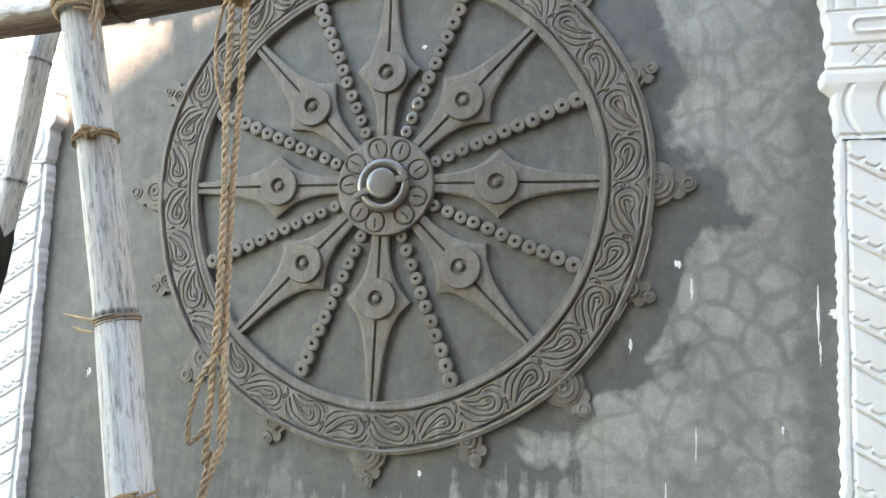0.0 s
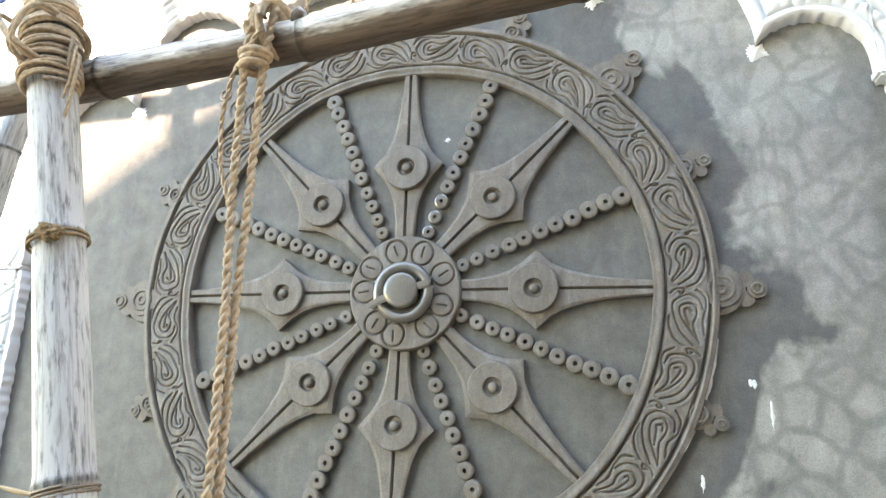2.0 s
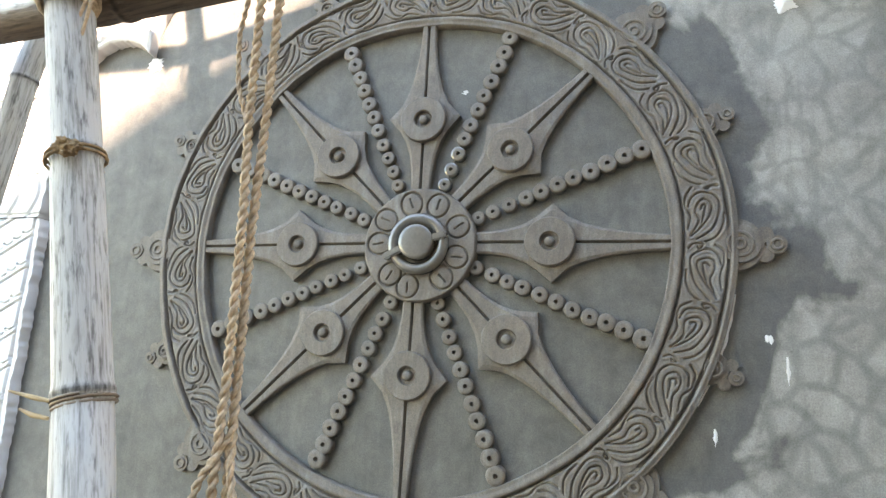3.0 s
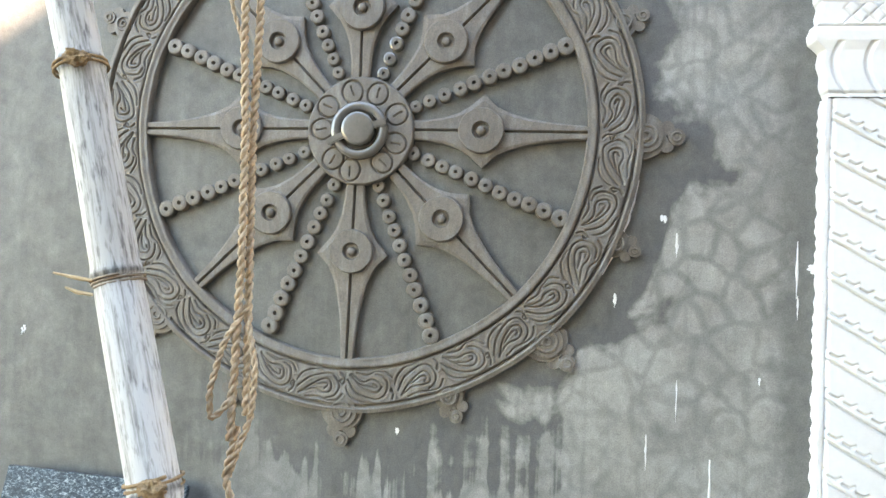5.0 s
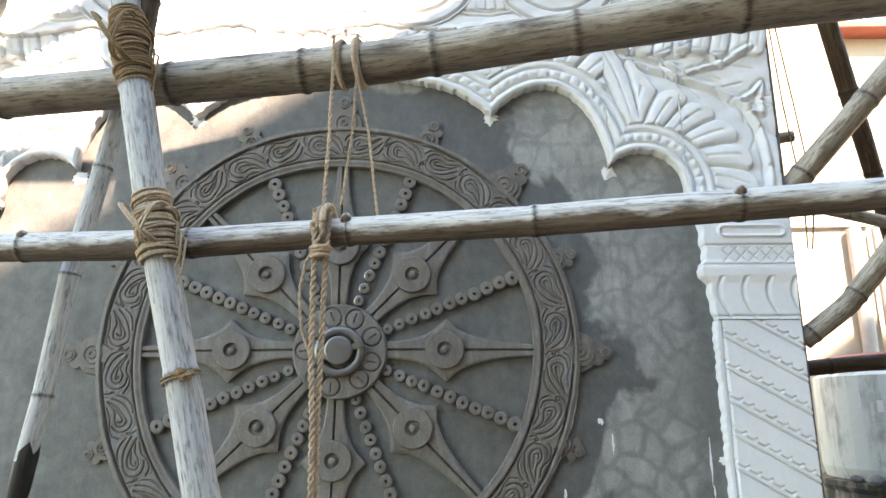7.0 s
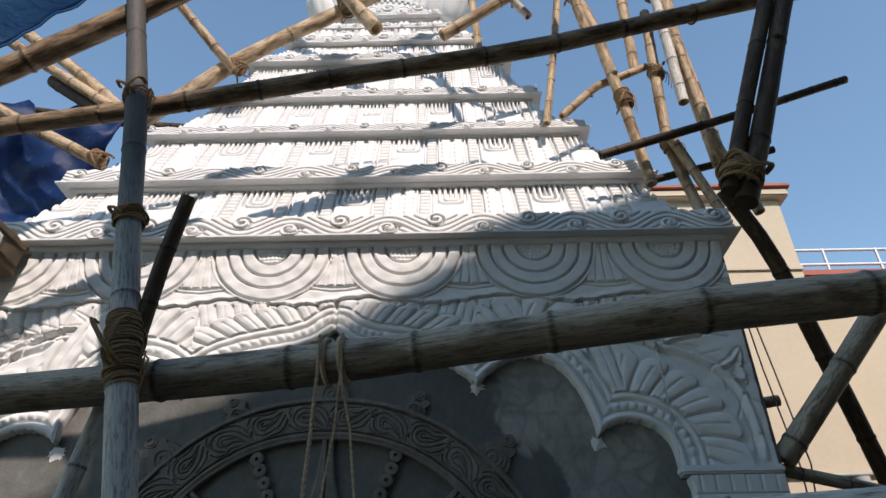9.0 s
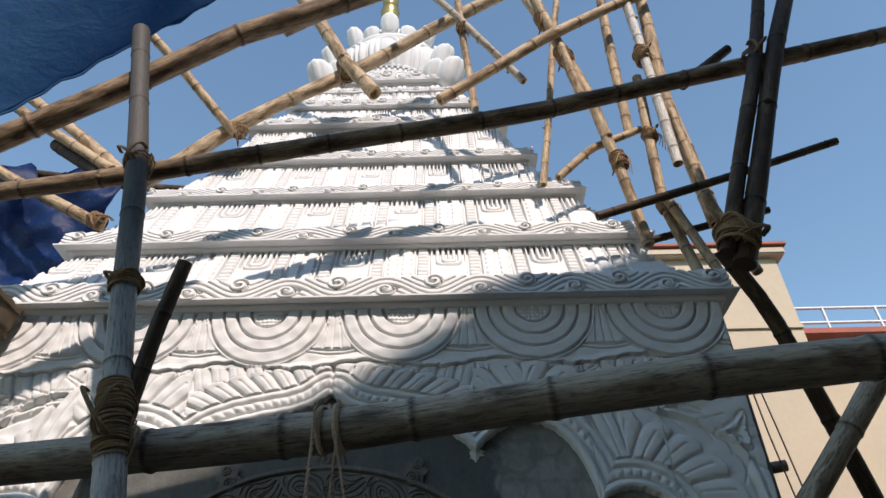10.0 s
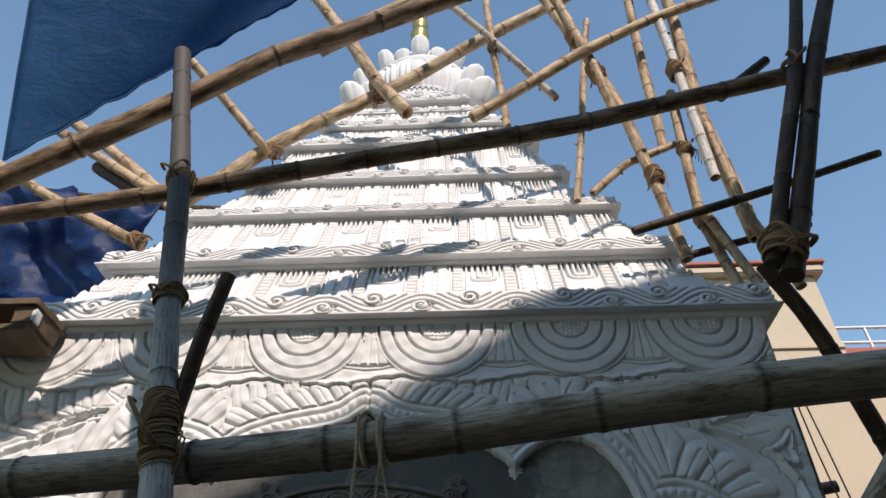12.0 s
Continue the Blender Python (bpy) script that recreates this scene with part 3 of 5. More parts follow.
v, f = lathe([(0.081, 0.0), (0.081, 0.043), (0.077, 0.047), (0.033, 0.047), (0.0295, 0.042), (0.0285, 0.0308), (0.017, 0.0308), (0.0160, 0.040), (0.012, 0.046), (0.005, 0.049), (0, 0.049)], 32)
first_disc = mesh_object("spoke_disc", v, f, CAST, wheel, False)
v, f = lathe([(0.0285, 0.0), (0.0285, 0.022), (0.026, 0.027), (0.020, 0.029), (0.0075, 0.029), (0.0058, 0.024), (0.005, 0.010), (0, 0.010)], 16)
first_bead = mesh_object("bead", v, f, CAST, wheel, False)
WET = mesh_object("bead", v, f, KNOB, wheel, False, "wet glossy bead")


def half_rings(big):
    """Outer ornament of the rim: half disc with stepped arcs, small lobes and an eyed tip."""
    bm = bmesh.new()
    k = 1.0 if big else 0.66
    discs = ((0.0, 0, 0.084, 0.020), (0.010, 0, 0.060, 0.029), (0.080, 0.030, 0.026, 0.018), (0.080, -0.030, 0.026, 0.018), (0.112, 0, 0.030, 0.022)) if big else (
        (0.0, 0, 0.080, 0.018), (0.008, 0, 0.050, 0.026), (0.076, 0.046, 0.030, 0.017), (0.076, -0.046, 0.030, 0.017), (0.112, 0, 0.036, 0.021))
    for x, z, r, h in discs:
        bmesh.ops.create_cone(bm, cap_ends=True, segments=28, radius1=r * k, radius2=r * k * 0.94, depth=h,
                              matrix=Matrix.Translation((x * k, -h / 2, z * k)) @ Matrix.Rotation(math.pi / 2, 4, "X"))
    for x, R, t, y in ((0.010, 0.036, 0.0055, 0.029), (0.010, 0.014, 0.006, 0.029), (0.112, 0.015, 0.005, 0.022)):
        v, f, _ = sweep([(x * k + R * k * math.cos(a), -y, R * k * math.sin(a)) for a in [2 * math.pi * i / 20 for i in range(21)]], t * k, 6)
        vs = [bm.verts.new(q) for q in v]
        for face in f:
            bm.faces.new([vs[i] for i in face])
    return bm


first_lobe = part("rim_ornament", half_rings(True), CAST, wheel)
first_small = part("rim_ornament", half_rings(False), CAST, wheel)
rr = random.Random(3)
SET = Matrix.Translation((0.011, 0, 0.002))
for i in range(8):
    a = math.pi / 4 * i + math.radians(rr.uniform(-0.6, 0.6))
    if i == 0:
        first_spoke.matrix_basis, first_disc.matrix_basis = SET @ in_wall(a), SET @ in_wall(a, 0.445)
        first_lobe.matrix_basis = in_wall(a - 0.005, 1.008, 0, 1.0)
    else:
        again(first_spoke, wheel, SET @ in_wall(a))
        again(first_disc, wheel, SET @ in_wall(a, 0.445 + rr.uniform(-0.006, 0.006), 0, rr.uniform(0.96, 1.04)))
        again(first_lobe, wheel, in_wall(a + rr.uniform(-0.02, 0.02), 1.004, 0, rr.uniform(0.94, 1.04)))
    b = a + math.pi / 8
    m = in_wall(b + rr.uniform(-0.02, 0.02), 1.002, 0, rr.uniform(0.95, 1.12))
    if i == 0:
        first_small.matrix_basis = m
    else:
        again(first_small, wheel, m)
    for k in range(11):
        r = 0.222 + 0.0565 * k + rr.uniform(-0.003, 0.003)
        m = SET @ in_wall(b + rr.uniform(-0.004, 0.004), r, 0, 0.86 + 0.024 * k + rr.uniform(-0.04, 0.04))
        if i == 0 and k == 0:
            first_bead.matrix_basis = m
        elif i == 1 and k == 0:
            WET.matrix_basis = m
        else:
            again(WET if i == 1 and k < 3 else first_bead, wheel, m)
def hub_plate():
    """Round plate of the hub with nine petals cut into it."""
    n = 540
    r = np.concatenate([[0.196, 0.1955], np.linspace(0.192, 0.098, 40), [0.06]])
    th, R = np.meshgrid(2 * math.pi * np.arange(n) / n, r, indexing="ij")
    h = np.full(R.shape, 0.045)
    h[:, 0], h[:, 1], h[:, 2] = 0.0, 0.038, 0.043
    for k in range(9):
        c = math.radians(103 + 40 * k + 5 * math.sin(k * 2.7))
        e = 0.142 + 0.004 * math.sin(k * 1.9)
        u = R * np.cos(th - c) - e
        w = R * np.sin(th - c)
        q = np.hypot(u / 0.041, w / 0.037)
        h = h - 0.0075 * cut((q - 1) * 0.038, 0.0030) + 0.003 * bell(q, 0.7) * (q < 1) - 0.007 * cut(w - 0.003 * np.sin(u * 90), 0.0024) * (np.abs(u - 0.004) < 0.018)
    v = np.stack([R * np.cos(th), -h, R * np.sin(th)], -1).reshape(-1, 3)
    ob = mesh_object("hub_plate", v, grid_faces(n, len(r), True).tolist(), CAST, wheel, True, "hub plate with nine cut petals")
    ob.location = (0.022, 0, -0.006)


hub_plate()
ring = mesh_object("hub_ring", *lathe([(0.1045, 0.038), (0.1055, 0.056), (0.102, 0.068), (0.095, 0.075), (0.085, 0.077), (0.076, 0.073), (0.069, 0.062), (0.066, 0.050), (0.055, 0.048)], 56), KNOB, wheel, True, "glossy dark hub ring")
ring.location = (0.022, 0, -0.008)
knob = mesh_object("hub_knob", *lathe([(0.060, 0.040), (0.0595, 0.083), (0.0570, 0.0885), (0.052, 0.0905), (0.046, 0.091), (0.02, 0.0912), (0.0, 0.0912)], 48), KNOB, wheel, True, "round dark hub knob")
knob.location = (0.022, 0, -0.006)
for a, far in ((13, 0.104), (205, 0.121)):
    bm = box(bmesh.new(), 0.052, far, -0.085, -0.050, -0.013, 0.013, 0.005)
    o = part("hub_lug", bm, KNOB, wheel)
    o.matrix_basis = Matrix.Translation((0.022, 0, -0.006)) @ in_wall(math.radians(a))


# ---- pillars ----
def pillar(side):
    home = thing("pillar", (side * 1.757, 0, 0), "white stucco pillar with slanting carved bands and a scalloped capital", "pillar", "wall pillars")
    nx, nz = 120, 700
    u, z = np.meshgrid(np.linspace(0, 1, nx), np.linspace(0.02, 2.115, nz), indexing="ij")
    x = 1.575 + 0.35 * u
    v = (z + 0.035 + 0.575 * (x - 1.595)) / 0.1295
    ph = (v - np.floor(v)) * 0.1295
    q = (x * 1.18) / 0.05
    tooth = np.clip((q - np.floor(q) - 0.5) / 0.42, 0, 1) ** 1.5
    h = 0.050 - 0.009 * cut(ph - 0.012, 0.0030) - 0.009 * cut(ph - 0.036 - 0.016 * tooth, 0.0034) + 0.002 * bell(ph - 0.024, 0.008)
    h = h + 0.002 * np.sin(ph / 0.1295 * math.pi)
    h = np.where(x < 1.600, 0.046 + 0.003 * np.sin(z * 19), h) - 0.012 * bell(x - 1.602, 0.004)
    h[0, :] = h[-1, :] = 0
    ragged = 0.0025 * np.sin(z * 41 + 3 * np.sin(z * 7)) + 0.002 * np.sin(z * 137 + 2 * np.sin(z * 19))
    x = x + ragged * (u < 0.02)

    def place(a, b, h):
        return (side * a - side * 1.757, -h, b)
    order = slice(None) if side > 0 else slice(None, None, -1)
    relief("shaft", x[order], z[order], place, h[order], STUCCO, home, "shaft with slanting carved bands")
    nz = 200
    u, z = np.meshgrid(np.linspace(0, 1, nx), np.linspace(2.118, 2.622, nz), indexing="ij")
    k = np.interp(z, [2.118, 2.14, 2.20, 2.27, 2.30, 2.33, 2.355, 2.37, 2.42, 2.44, 2.53, 2.56, 2.60, 2.622], [0, 0.004, 0.008, 0.018, 0.044, 0.050, 0.040, 0.020, 0.024, 0.032, 0.030, 0.036, 0.046, 0.046])
    ragged = 0.006 * np.sin(z * 60) * np.sin(z * 23)
    x = 1.580 - k - ragged + (0.345 + k + ragged) * u
    h = 0.055 + 0.28 * k
    leaf = np.sin((x + 0.05 * np.sin((z - 2.12) * 14)) * 62)
    h = h + np.where(z < 2.30, -0.008 * np.maximum(0, leaf - 0.75) / 0.25, 0)
    h = h - 0.010 * bell(z - 2.132, 0.004) - 0.010 * bell(z - 2.348, 0.004) - 0.010 * bell(z - 2.432, 0.004) - 0.008 * bell(z - 2.545, 0.003)
    lattice = np.minimum(np.abs(np.sin((x + z) * 60)), np.abs(np.sin((x - z) * 60)))
    h = h + np.where((z > 2.355) & (z < 2.425) & (x > 1.62), -0.006 * bell(lattice, 0.18), 0)
    frame_d = np.hypot(np.maximum(np.abs(x - 1.755) - 0.115, 0), z - 2.492) - 0.022
    h = h + 0.010 * bell(frame_d, 0.006) * ((z > 2.44) & (z < 2.545))
    h = h + np.where(z > 2.555, -0.006 * bell(np.abs(np.sin(x * 50)) - 0.0, 0.25), 0)
    h[0, :] = h[-1, :] = 0
    h[:, -1] = 0
    relief("capital", x[order], z[order], place, h[order], STUCCO, home, "flared capital")


pillar(1)
pillar(-1)

# ---- carved panel with foiled arch ----
CUSPS = ((1.50, 2.60), (1.18, 2.775), (0.665, 3.045))


def arch_z(x):
    x = np.abs(x)
    out = np.full(x.shape, 2.62)
    a = np.clip(1 - ((x - 1.325) / 0.180) ** 2, 0, 1)
    out = np.where(x < 1.505, 2.70 + 0.165 * np.sqrt(a), out)
    a = np.clip(1 - ((x - 0.905) / 0.283) ** 2, 0, 1)
    out = np.where(x < 1.180, 2.72 + 0.460 * np.sqrt(a), out)
    out = np.where((x < 0.905) & (x > 0.665), 3.18 - 0.135 * ((0.905 - x) / 0.24) ** 2, out)
    ogee = np.interp(x, [0, 0.02, 0.05, 0.10, 0.18, 0.30, 0.42, 0.52, 0.60, 0.665], [3.33, 3.315, 3.29, 3.260, 3.235, 3.215, 3.19, 3.155, 3.10, 3.045])
    out = np.where(x <= 0.665, ogee, out)
    return out


def arch_line():
    xs = [1.505, 1.5049]
    xs += list(np.linspace(1.503, 1.1805, 40)) + list(np.linspace(1.1799, 0.6655, 60)) + list(np.linspace(0.6645, -0.6645, 90))
    xs += list(np.linspace(-0.6655, -1.1799, 60)) + list(np.linspace(-1.1805, -1.5049, 40)) + [-1.505]
    xs = np.array(xs)
    return list(zip(xs, arch_z(xs)))


def carved_panel():
    home = thing("carved_panel", (0, 0, 2.6), "white stucco panel with foiled arch, leaves and ringed roundels", "panel")
    xs = np.concatenate([np.linspace(-1.935, -1.51, 80), np.linspace(-1.504, -1.1802, 86), np.linspace(-1.1798, -0.6652, 120), np.linspace(-0.6648, 0.6648, 280)])
    xs = np.concatenate([xs, -xs[:286][::-1]])
    nz = 250
    t = np.linspace(0, 1, nz)
    bottom = np.where(np.abs(xs) > 1.507, 2.623, arch_z(xs))
    X = np.repeat(xs[:, None], nz, 1)
    Z = bottom[:, None] + (3.792 - bottom[:, None]) * t[None]
    line = arch_line()
    d = near(X, Z, line)
    d = np.where(np.abs(X) > 1.507, np.minimum(d, np.abs(X) * 0 + np.hypot(np.maximum(0, np.abs(X) - 1.505), np.maximum(0, 2.64 - Z)) + np.where(Z > 2.64, np.abs(np.abs(X) - 1.505) * 0 + d, 0)), d)
    # foil centres for leaf fans
    ax = np.abs(X)
    cx = np.where(ax > 1.18, 1.325, np.where(ax > 0.665, 0.905, 0.0))
    cz = np.where(ax > 1.18, 2.70, np.where(ax > 0.665, 2.85, 2.80))
    ang = np.arctan2(Z - cz, ax - cx)
    rad = np.where(ax > 1.18, 0.20, np.where(ax > 0.665, 0.30, 0.62))
    arc = ang * (rad + 0.07)
    h = np.full(X.shape, 0.040)
    h = h + 0.016 * bell(d - 0.018, 0.016) - 0.012 * bell(d - 0.042, 0.005)
    beads = np.abs(np.sin(arc * math.pi / 0.046))
    h = h + 0.014 * bell(d - 0.066, 0.017) * beads ** 0.6 - 0.010 * bell(d - 0.090, 0.005) + 0.008 * bell(d - 0.108, 0.012) - 0.006 * bell(d - 0.127, 0.005)
    zone = (d > 0.132) & (Z < 3.475)

    def pillows(u, v, top, tall):
        """Rounded leaf lobes: u counts them, v runs from their root, top is their length."""
        q = u - np.floor(u)
        arch = np.sqrt(np.clip(1 - (2 * q - 1) ** 2, 0, 1))
        edge = top * (0.72 + 0.28 * arch)
        inside = v < edge
        groove = bell(np.minimum(q, 1 - q), 0.07) + bell(v - edge, 0.005) + 0.5 * bell(q - 0.5, 0.05) * (v < 0.75 * edge)
        return inside, tall * arch ** 0.6 - tall * 0.75 * np.clip(groove, 0, 1)
    sway = np.where(np.cos(ang) > 0, 1.0, -1.0)
    count = np.where(ax > 1.18, 6.5, np.where(ax > 0.665, 8.0, 15.0))
    lobes = ang / math.pi * 2 * count / 2 * 1.6 + sway * (d - 0.13) * 3.2
    inside, lift = pillows(lobes, d - 0.13, np.where(ax > 0.665, 0.19, 0.115), 0.018)
    back = 0.026 + 0.004 * np.sin(X * 17 + 2 * np.sin(Z * 15)) * np.sin(Z * 23)
    h = np.where(zone, np.where(inside, 0.034 + lift, back), h)
    # second row of leaves towards the roundels
    in2, lift2 = pillows(ax / 0.085 + (3.475 - Z) * 3.0 * sway, 3.475 - Z, 0.15, 0.014)
    h = np.where(zone & ~inside & in2 & (Z > 3.27), 0.030 + lift2, h)
    # stems and curling leaves in the corners
    for s in (1, -1):
        for stem, w in ((((1.08, 3.36), (1.32, 3.30), (1.53, 3.22), (1.675, 3.17), (1.79, 3.10), (1.86, 2.98), (1.885, 2.80), (1.88, 2.70)), 0.013), (((1.45, 3.31), (1.55, 3.24), (1.60, 3.26), (1.72, 3.29), (1.85, 3.37)), 0.010),
                        (((1.76, 3.10), (1.83, 3.13), (1.89, 3.19), (1.875, 3.11), (1.88, 3.04), (1.83, 3.06), (1.77, 3.10)), 0.009),
                        (((1.16, 3.36), (1.32, 3.36), (1.44, 3.30), (1.50, 3.22)), 0.008), (((1.52, 3.36), (1.66, 3.34), (1.72, 3.28)), 0.008)):
            dd = near(X, Z, [(s * a, b) for a, b in stem])
            free = zone & ~inside
            h = np.where(free, h + 0.018 * bell(dd, w) - 0.009 * bell(dd - w * 2.1, w * 0.6), h)
            for k in range(len(stem) - 1):
                (x0, z0), (x1, z1) = stem[k], stem[k + 1]
                for e in (1, -1):
                    tip = (s * ((x0 + x1) / 2 + (z1 - z0) * 0.5 * e + 0.03), (z0 + z1) / 2 - (x1 - x0) * 0.5 * e)
                    dl = near(X, Z, [(s * x0, z0), tip])
                    h = np.where(free, h - 0.008 * bell(dl, 0.005), h)
    h = h - 0.022 * bell(X, 0.010) * ((Z > 3.30) & (Z < 3.47))
    # wavy line under the roundels
    moust = 3.478 + 0.022 * np.sin((X - 0.15) * 2 * math.pi / 0.667 + 1.57) + 0.008 * np.abs(np.sin(X * 30))
    h = h - 0.012 * bell(Z - moust + 0.004, 0.006) + np.where(Z > moust, 0.016 * np.clip(1 - (Z - moust) / 0.05, 0.3, 1), 0)
    # ringed roundels
    c0 = (np.round((X - 0.32) / 0.667)) * 0.667 + 0.32
    rr0 = np.hypot(X - c0, Z - 3.785)
    top = Z > 3.482
    rings = sum(-0.026 * cut(rr0 - q, 0.0052) for q in (0.090, 0.160, 0.227, 0.296))
    inring = top & (rr0 < 0.312)
    core = 0.004 * np.cos((X - c0 + Z) * 150) * np.cos((X - c0 - Z) * 150)
    h = np.where(inring, 0.054 + rings + (core - 0.006) * (rr0 < 0.084), h)
    fanx = (X - c0 - np.sign(X - c0) * 0.333)
    spray = -0.010 * bell(np.sin(np.arctan2(fanx, np.clip(3.95 - Z, 0.05, 9)) * 26), 0.22)
    out = top & ~inring & (Z > 3.57)
    h = h + np.where(out, spray + 0.006, 0)
    for off in (0.0, 0.020):
        sw = 3.535 + off + 0.022 * np.abs(fanx / 0.13) ** 1.5 * 0.8
        h = h - 0.009 * bell(Z - sw, 0.005) * (top & ~inring & (np.abs(fanx) < 0.16))
    h = h + 0.0015 * np.sin(X * 61 + Z * 43) + 0.0012 * np.sin(X * 23 - Z * 77)
    h = np.maximum(h, 0.012)
    h[:, 0] = 0.0
    h[0, :] = h[-1, :] = 0.0
    ragged = np.zeros(X.shape)
    ragged[:, :2] = (0.004 * np.sin(X * 170) * np.sin(X * 47))[:, :2]

    def place(a, b, hh):
        return (a, -hh, b + ragged - 2.6)
    relief("carving", X, Z, place, h, STUCCO, home, "white carved stucco with ragged lower edge")
    for s in (1, -1):
        band = part("ledge", box(bmesh.new(), 1.498, 1.93, -0.075, -0.003, 2.625 - 2.6, 2.66 - 2.6, 0.008), STUCCO, home)
        if s < 0:
            band.matrix_basis = Matrix.Translation((-3.428, 0, 0))
    for (cx0, cz0) in CUSPS[1:]:
        for s in (1, -1):
            bm = bmesh.new()
            mid = bm.verts.new((s * cx0, -0.010, cz0 - 2.6))
            ring = []
            for k in range(40):
                a = 2 * math.pi * k / 40
                L = 0.026 * (1 + 0.4 * noise.noise(Vector((math.cos(a) * 1.8 + cx0 * s, math.sin(a) * 1.8, 3))) + 1.1 * max(0, noise.noise(Vector((math.cos(a) * 7, math.sin(a) * 7 + s, cx0)))))
                ring.append(bm.verts.new((s * cx0 + L * math.cos(a) * 1.1, -0.002, cz0 - 2.60 + L * math.sin(a))))
            for k in range(40):
                bm.faces.new((mid, ring[k], ring[(k + 1) % 40]))
            part("plaster_splash", bm, STUCCO, home, "ragged dab of white plaster")


carved_panel()

# ---- stepped tower ----
TX, TY = 0.02, 1.885
tower = thing("temple_tower", (TX, TY, 3.76), "white carved stucco stepped tower with ringed cornices and lotus crown", "tower")


def frustum(name, w0, z0, w1, z1, parent, material=STUCCO):
    bm = bmesh.new()
    lo = [bm.verts.new((x * w0, y * w0, z0 - 3.76)) for x, y in ((-1, -1), (1, -1), (1, 1), (-1, 1))]
    hi = [bm.verts.new((x * w1, y * w1, z1 - 3.76)) for x, y in ((-1, -1), (1, -1), (1, 1), (-1, 1))]
    for i in range(4):
        j = (i + 1) % 4
        bm.faces.new((lo[i], lo[j], hi[j], hi[i]))
    bm.faces.new(hi)
    bm.faces.new(lo[::-1])
    return part(name, bm, material, parent)


def scroll_band(w, z0, z1, period, parent, step):
    """Running scroll of a cornice on its front and the roll below it."""
    roll = max(0.030, 0.28 * (z1 - z0))
    n = int(2 * w / step)
    m = 56
    X, T = np.meshgrid(np.linspace(-w, w, n), np.linspace(0, 1, m), indexing="ij")
    H = z1 - z0 - roll
    zc = (T - 0.5)
    k = (X - 0.088) / period + 0.03 * np.sin(X * 2.3 + z0)
    phase = k - np.floor(k)
    wave = 0.40 * np.sin(2 * math.pi * k)
    v = zc - wave * 0.95
    h = -0.022 * (cut(v + 0.02, 0.030) + cut(v - 0.22, 0.028) + cut(v - 0.47, 0.028)) - 0.030 * cut(v + 0.27, 0.040) - 0.022 * cut(v + 0.55, 0.030)
    for c, zz, turn in ((0.25, -0.20, 1), (0.75, 0.20, -1)):
        dx = (phase - c) * period / H
        dx = np.where(dx > 0.5 * period / H, dx - period / H, np.where(dx < -0.5 * period / H, dx + period / H, dx)) * 0.86
        r = np.hypot(dx, zc - zz)
        th = np.arctan2(zc - zz, dx) * turn
        arm = (th / (2 * math.pi)) % 1.0
        g = np.min([np.abs(r - 0.05 - 0.19 * (arm + q)) for q in (0, 1)], axis=0)
        eye = 0.012 * bell(r, 0.09) + 0.012 - 0.034 * cut(g, 0.030)
        h = np.where(r < 0.31, eye, h)
        if turn > 0:  # undercut hollow beside the lower curl
            h = h - 0.030 * cut(np.hypot(dx - 0.30, (zc - zz - 0.10) * 1.1), 0.085)
    h = 0.022 + h * min(1.0, H / 0.10)
    h[:, 0] = h[:, -1] = 0
    h[0, :] = h[-1, :] = 0
    bite = 0.006 * np.sin(X * 55) * (T > 0.97)

    def place(a, b, hh):
        return (a, -w + 0.03 * b - hh, z0 + roll + H * b + bite - 3.76)
    relief("scroll_band", X, T, place, h, STUCCO, parent, "running scroll carving")
    # roll moulding, all four sides
    up = 0.4 * roll
    prof = [(-0.12, up)] + [(-0.056 + roll * 0.46 * math.sin(a), up + roll * 0.48 - roll * 0.48 * math.cos(a)) for a in [math.pi * i / 10 for i in range(11)]] + [(-0.05, roll * 1.5), (-0.05, roll + 0.001), (0.024, roll + 0.001), (0.024, roll + 0.010), (-0.05, roll * 1.52)]
    v, f = [], []
    for sx, sy in ((-1, -1), (1, -1), (1, 1), (-1, 1)):
        for o, zz in prof:
            v.append((sx * (w + o), sy * (w + o), z0 + zz - 3.76))
    mesh_object("roll_moulding", v, grid_faces(4, len(prof), True).tolist(), STUCCO, parent, False)


